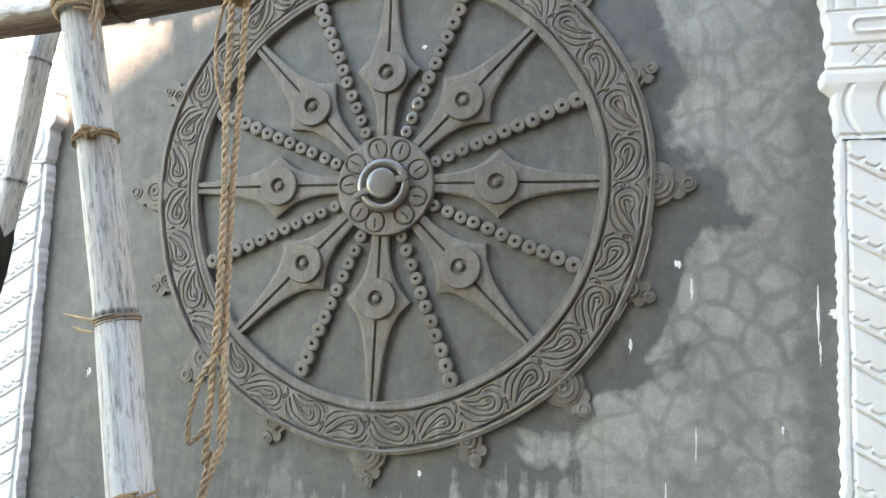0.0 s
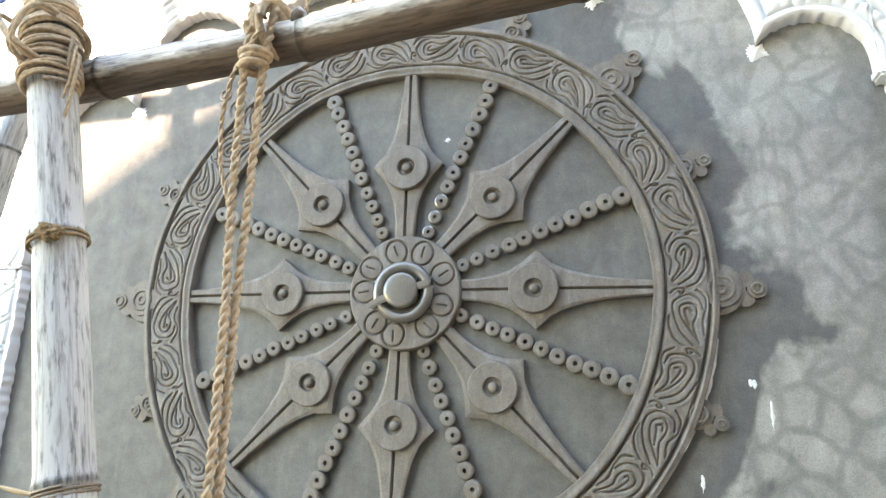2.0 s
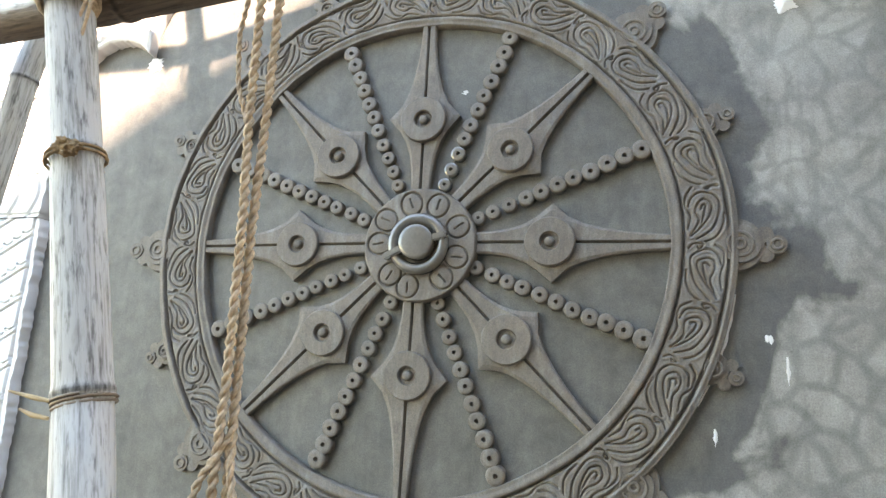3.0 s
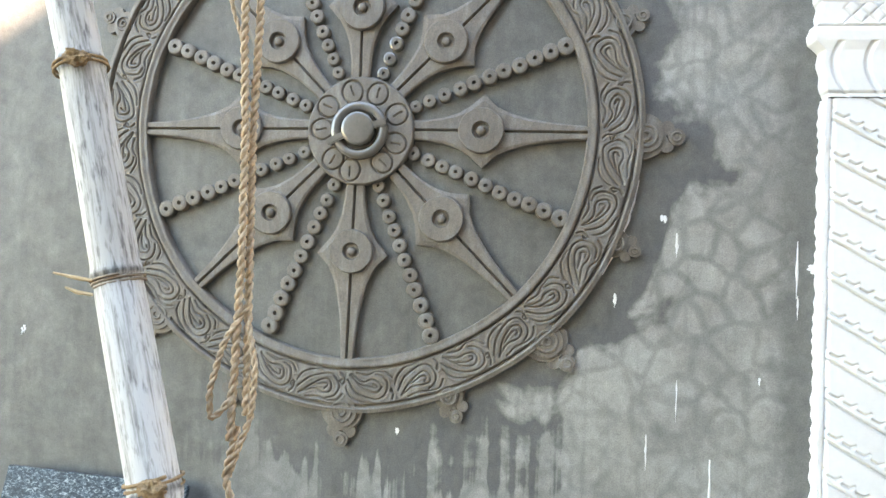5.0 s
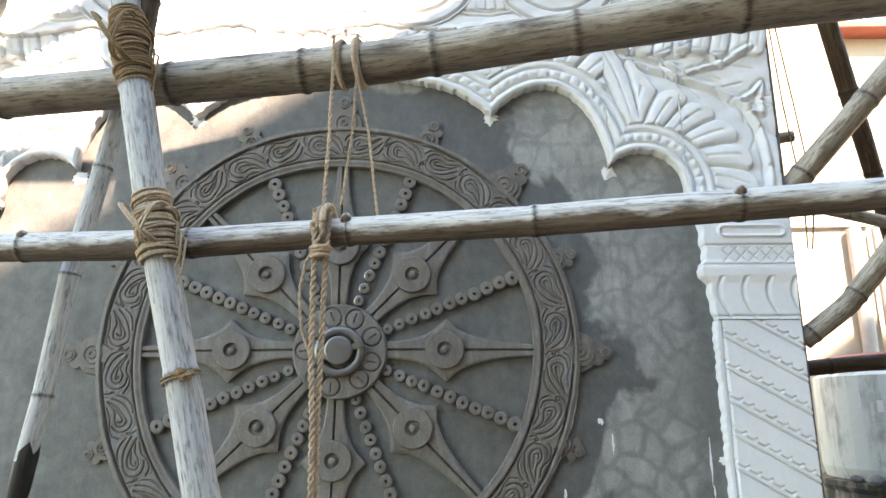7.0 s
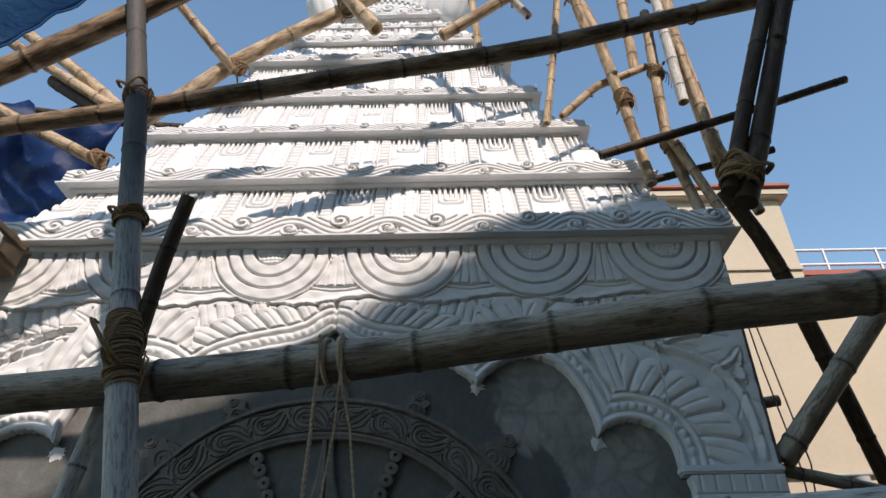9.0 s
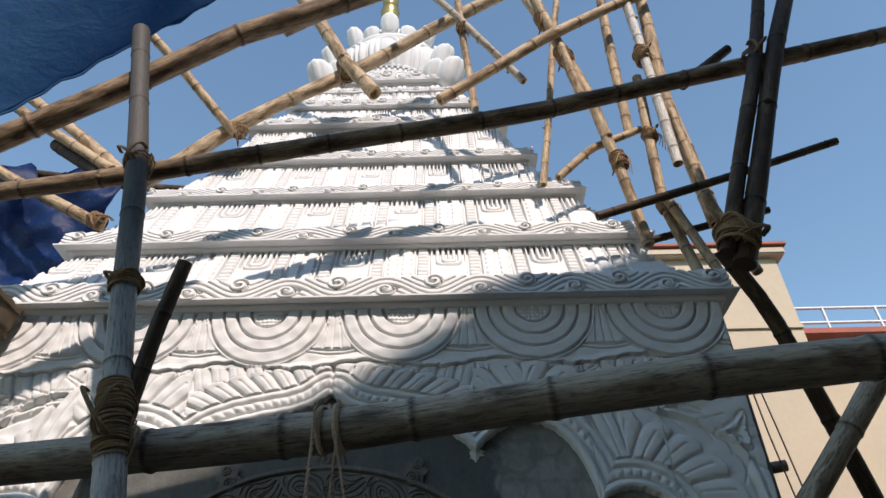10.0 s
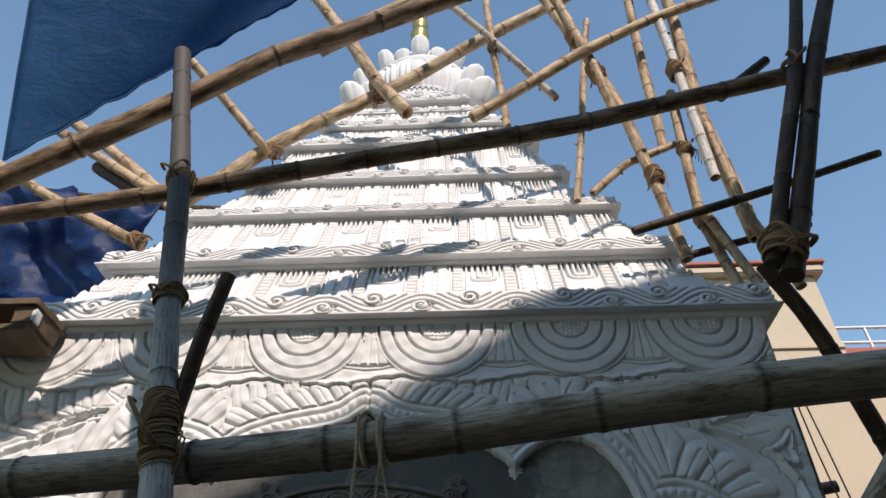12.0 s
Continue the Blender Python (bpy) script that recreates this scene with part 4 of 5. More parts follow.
def fret_slope(w0, z0, w1, z1, period, parent, step, shift=0.5):
    """Sloping front of a tier: hooked panels between toothed bars."""
    n = int(2 * w0 / step)
    m = 80
    U, T = np.meshgrid(np.linspace(-1, 1, n), np.linspace(0, 1, m), indexing="ij")
    X = U * (w0 + (w1 - w0) * T)
    L = math.hypot(z1 - z0, w0 - w1)
    k = X / period + shift
    p = (k - np.floor(k) - 0.5) * period
    zz = (1 - T) * L
    ap = np.abs(p)
    half = period * 0.5
    # hook: nested U shapes hanging from the top
    a = ap / half
    bottom = (0.52 if shift else 0.47) * L - 0.30 * half
    drop = np.maximum(zz - bottom, 0) / half
    bend = (a ** 3 + drop ** 3) ** (1 / 3)
    g = 0.0062 / half
    wear = 0.85 + 0.25 * np.sin(X * 3.1 + z0) * np.sin(zz * 11)
    hook = (cut(bend - 0.05, g * 1.1) * (zz < bottom + 0.03 * half) + cut(bend - 0.17, g) + cut(bend - 0.30, g * 1.3)) * (bend < 0.36)
    lines = cut(a - 0.40, g) + cut(a - 0.66, g * 0.9)
    pitch = L / 11
    tick = np.abs(((zz / pitch + 0.2 * np.sin(k * 2.1)) % 1.0) - 0.5) * pitch
    ticks = cut(tick, 0.0068) * (np.abs(a - 0.54) < 0.11)
    wavy = np.abs(np.sin(zz * math.pi / (L / 8)))
    column = (a > 0.80 - 0.055 * wavy) & (a < 0.93 + 0.03 * wavy)
    h = 0.036 - 0.034 * np.clip(hook + lines, 0, 1) * wear - 0.015 * ticks - 0.015 * ((a > 0.72) & ~column)
    h = h + 0.0016 * np.sin(X * 47 + zz * 31) * np.sin(zz * 53 - X * 19)
    h[:, :2] = h[:, -2:] = 0.028
    h[0, :] = h[-1, :] = 0.0
    ny, nz_ = -(z1 - z0) / L, (w0 - w1) / L

    def place(a, b, hh):
        w = w0 + (w1 - w0) * b
        return (U * w, -w - 0.002 + ny * hh, z0 + (z1 - z0) * b + nz_ * hh - 3.76)
    relief("fret_slope", U, T, place, h, STUCCO, parent, "sloping fretwork of hooked panels")


# cornice half width, bottom, top; slope top half width and height above it
TIERS = ((1.985, 3.762, 3.960, 1.845, 1.64, 4.37, 0.55), (1.735, 4.350, 4.510, 1.62, 1.39, 4.98, 0.57), (1.470, 4.968, 5.100, 1.37, 1.15, 5.555, 0.49),
         (1.225, 5.540, 5.690, 1.13, 0.985, 6.140, 0.44), (1.058, 6.125, 6.275, 0.97, 0.79, 6.61, 0.40), (0.845, 6.595, 6.765, 0.78, 0.70, 6.96, 0.36),
         (0.725, 6.94, 7.06, 0.66, 0.60, 7.18, 0.32))
SCROLLS = (0.487, 0.529, 0.47, 0.42, 0.37, 0.33, 0.29)
for i, (w, z0, z1, s0, s1, sz, per) in enumerate(TIERS):
    tier = new("tier")
    tier.parent = tower
    frustum("tier_block", w - 0.006, z0 + max(0.030, 0.28 * (z1 - z0)) + 0.004, w - 0.033, z1, tier)
    scroll_band(w, z0, z1, SCROLLS[i], tier, 0.0042 if i < 4 else 0.007)
    frustum("tier_slope", s0, z1 - 0.01, s1, sz, tier)
    fret_slope(s0, z1, s1, sz, per, tier, 0.0026 if i < 3 else 0.0045, 0.0 if i == 1 else 0.5)

crown = new("lotus_crown")
crown.parent = tower
tagged(crown, "white lotus crown of curled petals")
crown.location = (0, 0, 7.16 - 3.76)
v, f = turned([(0.0, 0.20), (0.60, 0.20), (0.63, 0.24), (0.64, 0.29), (0.635, 0.33), (0.55, 0.36)], 64)
mesh_object("crown_base", v, f, STUCCO, crown, False)
tier = new("tier")
tier.parent = tower
frustum("tier_block", 0.648, 7.24, 0.62, 7.40, tier)
scroll_band(0.656, 7.17, 7.41, 0.30, tier, 0.008)


def lotus_dome():
    """Swelling bowl with arched petals carved round it."""
    count, n, m = 10, 400, 56
    A, T = np.meshgrid(np.arange(n) / n, np.linspace(0, 1, m), indexing="ij")
    k = A * count + 0.5
    a = np.abs(k - np.floor(k) - 0.5) * 2
    arch = np.where(T > 0.55, np.hypot(a, (T - 0.55) / 0.36), a)
    h = np.where(arch < 0.93, 0.018, -0.006)
    h = h - 0.034 * (bell(arch - 0.90, 0.06) + bell(arch - 0.62, 0.05) + bell(arch - 0.36, 0.05)) + 0.010 * bell(arch, 0.14)
    h = h - 0.008 * bell(np.sin(a * 22), 0.4) * (T < 0.22) * (arch < 0.9)
    h = np.where((T < 0.05) | (T > 0.95), 0.012, h)
    r = 0.60 + 0.12 * np.sin(math.pi * (0.10 + 0.72 * T)) - 0.10 * T ** 3 + h
    z = 0.335 + 0.60 * T
    th = 2 * math.pi * A - math.pi / 2
    v = np.stack([r * np.cos(th), r * np.sin(th), z], -1).reshape(-1, 3)
    mesh_object("carved_bowl", v, grid_faces(n, m, True).tolist(), STUCCO, crown, True, "bowl carved with arched petals")


lotus_dome()
v, f = turned([(0.50, 0.90), (0.58, 0.91), (0.60, 0.95), (0.58, 0.99), (0.52, 1.01), (0.49, 1.05), (0.49, 1.14), (0.48, 1.22), (0.42, 1.28), (0.30, 1.34), (0.20, 1.42), (0.14, 1.55), (0.12, 1.72), (0.0, 1.72)], 64)
mesh_object("crown_body", v, f, STUCCO, crown, True)


def barrel_petal(w, hgt, deep):
    """A plump upright petal with flutes and blunt, rolled ends."""
    bm = bmesh.new()
    bmesh.ops.create_uvsphere(bm, u_segments=56, v_segments=20, radius=1)
    for q in bm.verts:
        a = math.atan2(q.co.y, q.co.x)
        rad = math.hypot(q.co.x, q.co.y) ** 0.66
        z = math.copysign(abs(q.co.z) ** 0.8, q.co.z)
        flute = 1 - 0.07 * abs(math.cos(4 * a)) ** 6
        swell = 1 + 0.16 * z - 0.10 * z * z
        q.co = Vector((math.cos(a) * rad * w * flute * swell, math.sin(a) * rad * deep * flute * swell - 0.20 * deep * (z + 1) ** 2, z * hgt))
    return bm


def petals(count, radius, z, w, hgt, deep, turn=0.0, corner=1.0):
    one = None
    for i in range(count):
        a = 2 * math.pi * (i + turn) / count
        m = Matrix.Rotation(a, 4, "Z") @ Matrix.Translation((0, -radius, z))
        if one is None:
            one = part("petal", barrel_petal(w, hgt, deep), STUCCO, crown, "", True)
            one.matrix_basis = m
        else:
            again(one, crown, m)


petals(8, 0.53, 1.15, 0.10, 0.13, 0.085)
petals(8, 0.50, 1.09, 0.10, 0.09, 0.06, 0.5)
petals(4, 0.85, 0.17, 0.14, 0.16, 0.14, 0.5)
for turn in (0.41, 0.59):
    petals(4, 0.74, 0.22, 0.11, 0.13, 0.11, turn)
petals(4, 0.75, 0.52, 0.12, 0.15, 0.12, 0.5)
pearl_bm = bmesh.new()
for i in range(72):
    a = 2 * math.pi * i / 72
    bmesh.ops.create_icosphere(pearl_bm, subdivisions=1, radius=0.022, matrix=Matrix.Translation((0.64 * math.cos(a), 0.64 * math.sin(a), 0.315)))
part("pearl_string", pearl_bm, STUCCO, crown, "", True)
v, f = turned([(0.0, 0.0), (0.12, 0.0), (0.13, 0.05), (0.095, 0.10), (0.085, 0.40), (0.10, 0.46), (0.118, 0.53), (0.11, 0.60), (0.085, 0.65), (0.08, 0.69), (0.10, 0.74), (0.105, 0.80), (0.09, 0.87), (0.07, 0.91), (0.085, 0.97), (0.085, 1.04), (0.06, 1.12), (0.045, 1.20), (0.055, 1.27), (0.04, 1.36), (0.015, 1.52), (0.0, 1.55)], 32)
fin = mesh_object("gilded_finial", v, f, GOLD, tower, True, "shining gold turned finial")
fin.location = (-0.07, 0, 7.16 + 1.71 - 3.76)


# ---- scaffold in front of the wall ----
PAINTED = "weathered whitish bamboo pole of the scaffold"
POLE = ((0.62, -1.74, 0.0), (0.127, -1.45, 1.172), (-0.002, -1.372, 1.474), (-0.096, -1.36, 1.823), (-0.196, -1.349, 2.176), (-0.290, -1.312, 2.526), (-0.466, -1.205, 3.155), (-0.622, -1.10, 3.744), (-0.905, -1.0, 4.774), (-0.925, -0.99, 4.84))
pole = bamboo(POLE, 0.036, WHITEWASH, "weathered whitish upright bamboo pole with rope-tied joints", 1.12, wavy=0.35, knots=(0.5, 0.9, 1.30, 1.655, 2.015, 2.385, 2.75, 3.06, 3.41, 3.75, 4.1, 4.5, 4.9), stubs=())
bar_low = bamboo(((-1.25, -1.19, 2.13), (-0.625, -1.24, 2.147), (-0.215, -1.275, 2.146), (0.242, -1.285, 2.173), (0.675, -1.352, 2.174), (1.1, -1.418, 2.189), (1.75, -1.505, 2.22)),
                 0.036, PALE, "weathered pale bamboo crossbar, peeled brown below, top painted lighter as if lit", 1.0, wavy=0.5, knots=(0.28, 0.70, 1.12, 1.50, 1.945, 2.39, 2.80), stubs=(0.70, 1.50, 2.385))
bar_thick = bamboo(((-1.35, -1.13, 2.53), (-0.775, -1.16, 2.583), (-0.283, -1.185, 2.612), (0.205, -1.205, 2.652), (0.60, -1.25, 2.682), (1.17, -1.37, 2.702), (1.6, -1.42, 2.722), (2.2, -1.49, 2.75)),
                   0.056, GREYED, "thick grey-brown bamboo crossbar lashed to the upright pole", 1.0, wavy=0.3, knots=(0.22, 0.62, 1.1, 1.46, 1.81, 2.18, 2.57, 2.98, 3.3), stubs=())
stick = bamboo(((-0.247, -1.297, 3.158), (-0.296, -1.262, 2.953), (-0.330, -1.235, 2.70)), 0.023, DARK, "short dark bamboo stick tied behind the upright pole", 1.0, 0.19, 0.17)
hang = bamboo(((-0.445, -1.095, 2.60), (-0.452, -1.10, 2.547), (-0.512, -1.128, 2.102), (-0.523, -1.149, 1.794), (-0.540, -1.155, 1.64)), 0.026, WHITEWASH, "stained pale bamboo length hanging with a burnt end", 0.95, knots=(0.2, 0.50, 0.81), stubs=())
v, f, w = sweep([(-0.539, -1.155, 1.65), (-0.546, -1.157, 1.58), (-0.556, -1.16, 1.50)], [0.0251, 0.0254, 0.021], 14)
for k in range(14):  # ragged upper edge of the charring
    v[k] = v[k] + Vector((0.002, 0, 0.035 * ((k * 5) % 7) / 6))
mesh_object("burnt_end", v, f, BURNT, hang, True, "charred black end", w)
bar_a = bamboo(((-2.3, -0.92, 3.68), (-1.545, -0.95, 3.753), (-0.671, -1.02, 3.825), (0.283, -1.0, 4.028), (0.867, -0.98, 4.161), (1.788, -0.98, 4.427), (2.495, -0.98, 4.63), (3.2, -0.98, 4.84)),
               0.037, BROWN, "long dark brown bamboo crossbar in front of the tower", 1.1, 0.33, 0.2, wavy=0.4)
bar_b = bamboo(((-2.3, -0.85, 3.66), (-1.702, -0.88, 4.0), (-0.905, -0.93, 4.493), (-0.476, -0.93, 4.863), (0.454, -0.93, 5.378), (1.13, -0.93, 5.812)),
               0.054, BROWN, "dark brown bamboo bar rising under the tarpaulin edge", 1.0, 0.5, 0.2, wavy=0.4)
D1 = "dry tan bamboo pole of the upper scaffold"
bamboo(((-1.619, 0.44, 5.119), (-1.011, 0.486, 5.769), (-0.247, 0.551, 6.468), (1.287, 0.616, 7.816), (1.927, 0.616, 8.347)), 0.056, DRY, "long dry bamboo bar crossing the tower", 1.0, 0.5, 0.3)
bamboo(((-1.167, 0.486, 8.36), (-0.523, 0.434, 7.189), (-0.215, 0.421, 6.443), (0.039, 0.408, 6.043)), 0.056, DRY, D1, 1.0, 0.36, 0.2)
bamboo(((-1.655, 0.096, 6.411), (-0.959, 0.434, 5.655)), 0.038, DRY, "thin dry bamboo pole slanting to the crossbar")
bamboo(((-2.948, 0.434, 6.423), (-1.596, 0.291, 5.135)), 0.044, DRY, D1)
bamboo(((-3.208, 0.447, 6.397), (-1.648, 0.265, 5.129)), 0.040, DRY, D1)
bamboo(((-3.533, 0.486, 5.954), (-2.7, 0.421, 5.41), (-1.674, 0.356, 4.732)), 0.043, DRY, D1)
bamboo(((-2.259, 0.447, 5.603), (-1.778, 0.33, 5.162)), 0.047, DARK, "dark short bamboo stump tied under the poles")

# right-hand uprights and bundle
# corner uprights stand in shade; DARK puts part of that shade into their colour
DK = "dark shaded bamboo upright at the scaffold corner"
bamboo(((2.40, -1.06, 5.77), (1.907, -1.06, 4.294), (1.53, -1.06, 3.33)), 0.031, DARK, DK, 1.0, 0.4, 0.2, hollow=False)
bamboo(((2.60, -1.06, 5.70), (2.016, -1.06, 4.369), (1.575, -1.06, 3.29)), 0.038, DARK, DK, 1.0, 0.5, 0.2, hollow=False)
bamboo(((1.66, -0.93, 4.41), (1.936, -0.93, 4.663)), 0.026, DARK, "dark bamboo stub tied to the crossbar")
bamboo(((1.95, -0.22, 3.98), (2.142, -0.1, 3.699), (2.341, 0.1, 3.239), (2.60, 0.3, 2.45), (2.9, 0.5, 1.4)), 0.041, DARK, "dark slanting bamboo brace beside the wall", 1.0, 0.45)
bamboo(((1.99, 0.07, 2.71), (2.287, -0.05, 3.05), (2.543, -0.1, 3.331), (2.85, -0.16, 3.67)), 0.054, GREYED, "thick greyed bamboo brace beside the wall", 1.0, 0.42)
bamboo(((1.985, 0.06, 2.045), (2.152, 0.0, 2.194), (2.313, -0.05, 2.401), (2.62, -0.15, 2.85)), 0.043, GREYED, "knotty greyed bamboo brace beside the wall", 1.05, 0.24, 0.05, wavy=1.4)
bamboo(((1.97, 0.5, 1.93), (2.524, 0.4, 1.973), (3.4, 0.3, 2.02)), 0.037, DARK, "dark level bamboo bar in front of the tank")
bamboo(((1.97, 0.1, 2.68), (2.242, 0.1, 2.619), (2.431, 0.1, 2.573), (2.9, 0.1, 2.47)), 0.028, GREYED, "thin greyed bamboo bar beside the wall")
ox = bamboo(((1.96, 0.25, 3.02), (2.13, 0.22, 3.035)), 0.030, GREYED, "short bamboo end jutting past the wall")
G = "dry tan bamboo of the tower scaffold"
bamboo(((1.10, 0.05, 7.25), (1.548, 0.05, 5.593), (1.64, 0.05, 4.876), (1.69, 0.05, 4.25)), 0.041, DRY, G, 0.8, 0.42)
bamboo(((1.21, 0.0, 7.05), (1.422, 0.0, 5.983), (1.49, 0.02, 5.50)), 0.036, DRY, G)
bamboo(((1.543, 0.3, 7.046), (1.205, 0.3, 4.95)), 0.027, DRY, "thin dry bamboo pole behind the scaffold")
bamboo(((1.89, 0.15, 7.6), (1.79, 0.15, 5.265)), 0.038, DRY, G)
bamboo(((1.967, -0.04, 7.3), (1.964, -0.04, 5.731), (1.963, -0.04, 4.77)), 0.036, PALE, "pale bamboo pole with an open cut end")
bamboo(((2.18, 0.08, 7.6), (2.08, 0.08, 5.516), (2.12, 0.08, 4.4)), 0.046, DRY, G, 1.0, 0.4)
bamboo(((1.922, 0.09, 5.75), (1.853, 0.06, 4.542), (1.93, 0.05, 3.99)), 0.034, DRY, G)
bamboo(((2.04, 0.0, 5.3), (2.083, 0.0, 4.517), (2.19, -0.05, 3.96)), 0.033, DRY, G)
bamboo(((1.84, 0.0, 4.56), (2.02, 0.0, 3.97)), 0.030, DRY, G)
bamboo(((0.541, -0.05, 5.413), (1.283, -0.07, 6.016), (1.89, -0.06, 6.447), (2.65, 0.0, 6.93)), 0.040, DRY, "dry bamboo crossbar with cut ends", 0.95, 0.4)
bamboo(((1.258, 0.1, 4.817), (1.51, 0.12, 5.086), (1.879, 0.15, 5.3)), 0.027, DRY, "rope-wrapped thin bamboo tie")
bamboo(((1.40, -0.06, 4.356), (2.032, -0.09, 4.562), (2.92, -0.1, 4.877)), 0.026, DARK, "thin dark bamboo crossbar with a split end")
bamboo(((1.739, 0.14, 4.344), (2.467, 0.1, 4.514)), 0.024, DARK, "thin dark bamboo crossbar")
bamboo(((0.25, 0.1, 7.28), (0.697, 0.1, 6.572), (1.134, 0.1, 5.757)), 0.030, GREYED, "thin bamboo brace behind the crossbar")
bamboo(((0.68, 0.15, 7.6), (0.729, 0.17, 6.453), (0.78, 0.15, 5.449)), 0.030, DRY, "thin dry bamboo upright beside the crown")

# ---- lashings ----
L1 = "coir rope wound round crossing bamboo poles"
up = Vector(POLE[5]) - Vector(POLE[4])
lashing((-0.190, -1.350, 2.165), up, 0.038, (1, -0.1, 0), 0.036, L1, JUTE, 1.35)
lashing((-0.325, -1.296, 2.655), up, 0.039, (1, -0.1, 0), 0.056, L1, COIR, 1.7)
lashing((-0.466, -1.206, 3.155), up, 0.039, (1, -0.1, 0.05), 0.01, "coir rope rings wound round a bamboo joint", COIR, 0.4, tail=False)
for p, a, r1, b, r2, s in (((-0.645, -1.085, 3.82), up, 0.041, (1, -0.1, 0.1), 0.03, 0.3), ((-0.215, 0.486, 6.449), (0.2, 0, -0.9), 0.059, (1, 0, 0.9), 0.056, 1.0),
                           ((1.43, 0.03, 5.95), (0.25, 0, -1), 0.048, (1, 0, 0.7), 0.04, 1.0), ((1.64, 0.045, 4.90), (0.1, 0, -1), 0.043, (1, 0, 0.7), 0.03, 0.8),
                           ((1.965, -0.02, 5.86), (0, 0, 1), 0.046, (1, 0, 0.2), 0.04, 1.0), ((1.895, 0.075, 5.15), (0, 0, 1), 0.038, (1, 0, 0.2), 0.03, 0.7),
                           ((1.855, 0.05, 4.53), (0, 0, 1), 0.040, (1, 0, 0.3), 0.03, 0.7),
                           ((-0.959, 0.447, 5.707), (0.6, 0.2, -0.7), 0.044, (1, 0, 1), 0.056, 0.7),
                           ((-1.674, 0.343, 4.758), (0.8, 0, -0.5), 0.046, (1, 0, 0.8), 0.056, 0.6), ((0.72, 0.13, 6.46), (0, 0, 1), 0.033, (1, 0, -1), 0.03, 0.6),
                           ((1.33, 0.04, 6.4), (0.25, 0, -1), 0.046, (1, 0, 0.9), 0.043, 0.9)):
    lashing(p, a, r1, b, r2, L1, COIR, s)

lashing((1.585, -1.06, 3.40), (0.42, 0, 1), 0.058, (1, 0.2, -0.4), 0.02, "dark coir rope binding the scaffold corner poles", COIR, 0.5, 0.006, False)
lashing((1.965, -1.03, 4.47), (0.33, 0, 1), 0.034, (1, 0, 0.27), 0.042, "thin cord tying an upright to the crossbar", COIR, 0.35, 0.004, False)

# wire ties on the pole's joints
for p, name, big in (((-0.097, -1.36, 1.826), "dry coir knot tied on a bamboo joint", True), ((-0.001, -1.372, 1.474), "split wire tie round a bamboo joint", False), ((0.122, -1.447, 1.182), "dry coir knot tied on a bamboo joint", True)):
    home = thing("joint_tie", p, name, "tie", "joint ties")
    t = (Vector(POLE[3]) - Vector(POLE[2])).normalized()
    v, f, _ = coil(-t * (0.011 if big else 0.006), t * (0.011 if big else 0.006), 0.039, 2.2, 0.0026 if big else 0.0024, 0.1)
    mesh_object("band", v, f, WIRE if not big else COIR, home)
    if big:
        bm = bmesh.new()
        bmesh.ops.create_icosphere(bm, subdivisions=4, radius=1)
        for q in bm.verts:
            n1 = 1 + 0.45 * noise.noise(q.co * 2.3 + Vector(p) * 9) + 0.30 * noise.noise(q.co * 7 + Vector(p) * 5)
            q.co = Vector((0.018 + 0.020 * q.co.x * n1, -0.038 + 0.012 * q.co.y * n1, 0.004 + 0.014 * q.co.z * n1))
        part("knot", bm, COIR, home, "frayed coir knot")
    else:
        for dz in (0.0, -0.022):
            v, f, _ = sweep([(-0.02, -0.036, dz), (-0.045, -0.038, dz + 0.003), (-0.085 - dz, -0.042, dz + 0.010)], [0.0025, 0.0035, 0.0015], 6)
            mesh_object("splinter", v, f, PITH, home)

# ---- hanging ropes ----
rope = thing("hanging_rope", (0.190, -1.325, 2.185), "tan jute rope tied to the crossbar, hanging in two strands", "rope")
for dx, dy, low in ((-0.010, -0.008, -0.96), (0.010, 0.004, -0.92)):
    cord([(dx * 1.6, dy, 0.03), (dx * 1.2, dy - 0.012, -0.10), (dx, dy - 0.01, -0.30), (dx * 0.4 + 0.004, dy - 0.012, -0.46), (dx * 0.4 + 0.008, dy - 0.012, -0.66), (dx + 0.008, dy - 0.012, low)], 0.0075, JUTE, rope)
cord([(0.01, -0.02, -0.02), (-0.03, -0.022, -0.10), (-0.042, -0.02, -0.17), (-0.034, -0.02, -0.25), (-0.012, -0.02, -0.31)], 0.0042, JUTE, rope, "loose_strand")
cord([(0.016, -0.012, -0.74), (-0.014, -0.03, -0.80), (-0.036, -0.03, -0.88), (-0.032, -0.03, -0.93), (-0.006, -0.02, -0.90), (0.004, -0.02, -0.82)], 0.0060, JUTE, rope, "loop")
cord([(0.014, -0.012, -0.76), (0.036, -0.02, -0.84), (0.032, -0.02, -0.92), (0.010, -0.02, -0.98), (-0.004, -0.015, -1.02)], 0.0060, JUTE, rope, "loop")
cord([(0.006, -0.012, -0.94), (-0.008, -0.02, -1.02), (0.012, -0.02, -1.07), (0.0, -0.016, -1.13), (0.012, -0.016, -1.28)], 0.0070, JUTE, rope, "rope_end")
v, f, _ = coil((-0.012, 0.03, 0.0), (0.016, 0.025, 0.0), 0.040, 3, 0.007)
mesh_object("knot", v, f, JUTE, rope)
v, f, _ = coil((0, -0.014, -0.062), (0, -0.014, -0.088), 0.016, 3.2, 0.006)
mesh_object("knot", v, f, JUTE, rope)
line = thing("hanging_rope", (0.20, -1.265, 2.652), "jute rope running up to the thick crossbar", "rope")
cord([(-0.01, -0.01, 0.05), (-0.008, -0.014, -0.05), (-0.006, -0.04, -0.25), (-0.01, -0.06, -0.46)], 0.0055, JUTE, line)
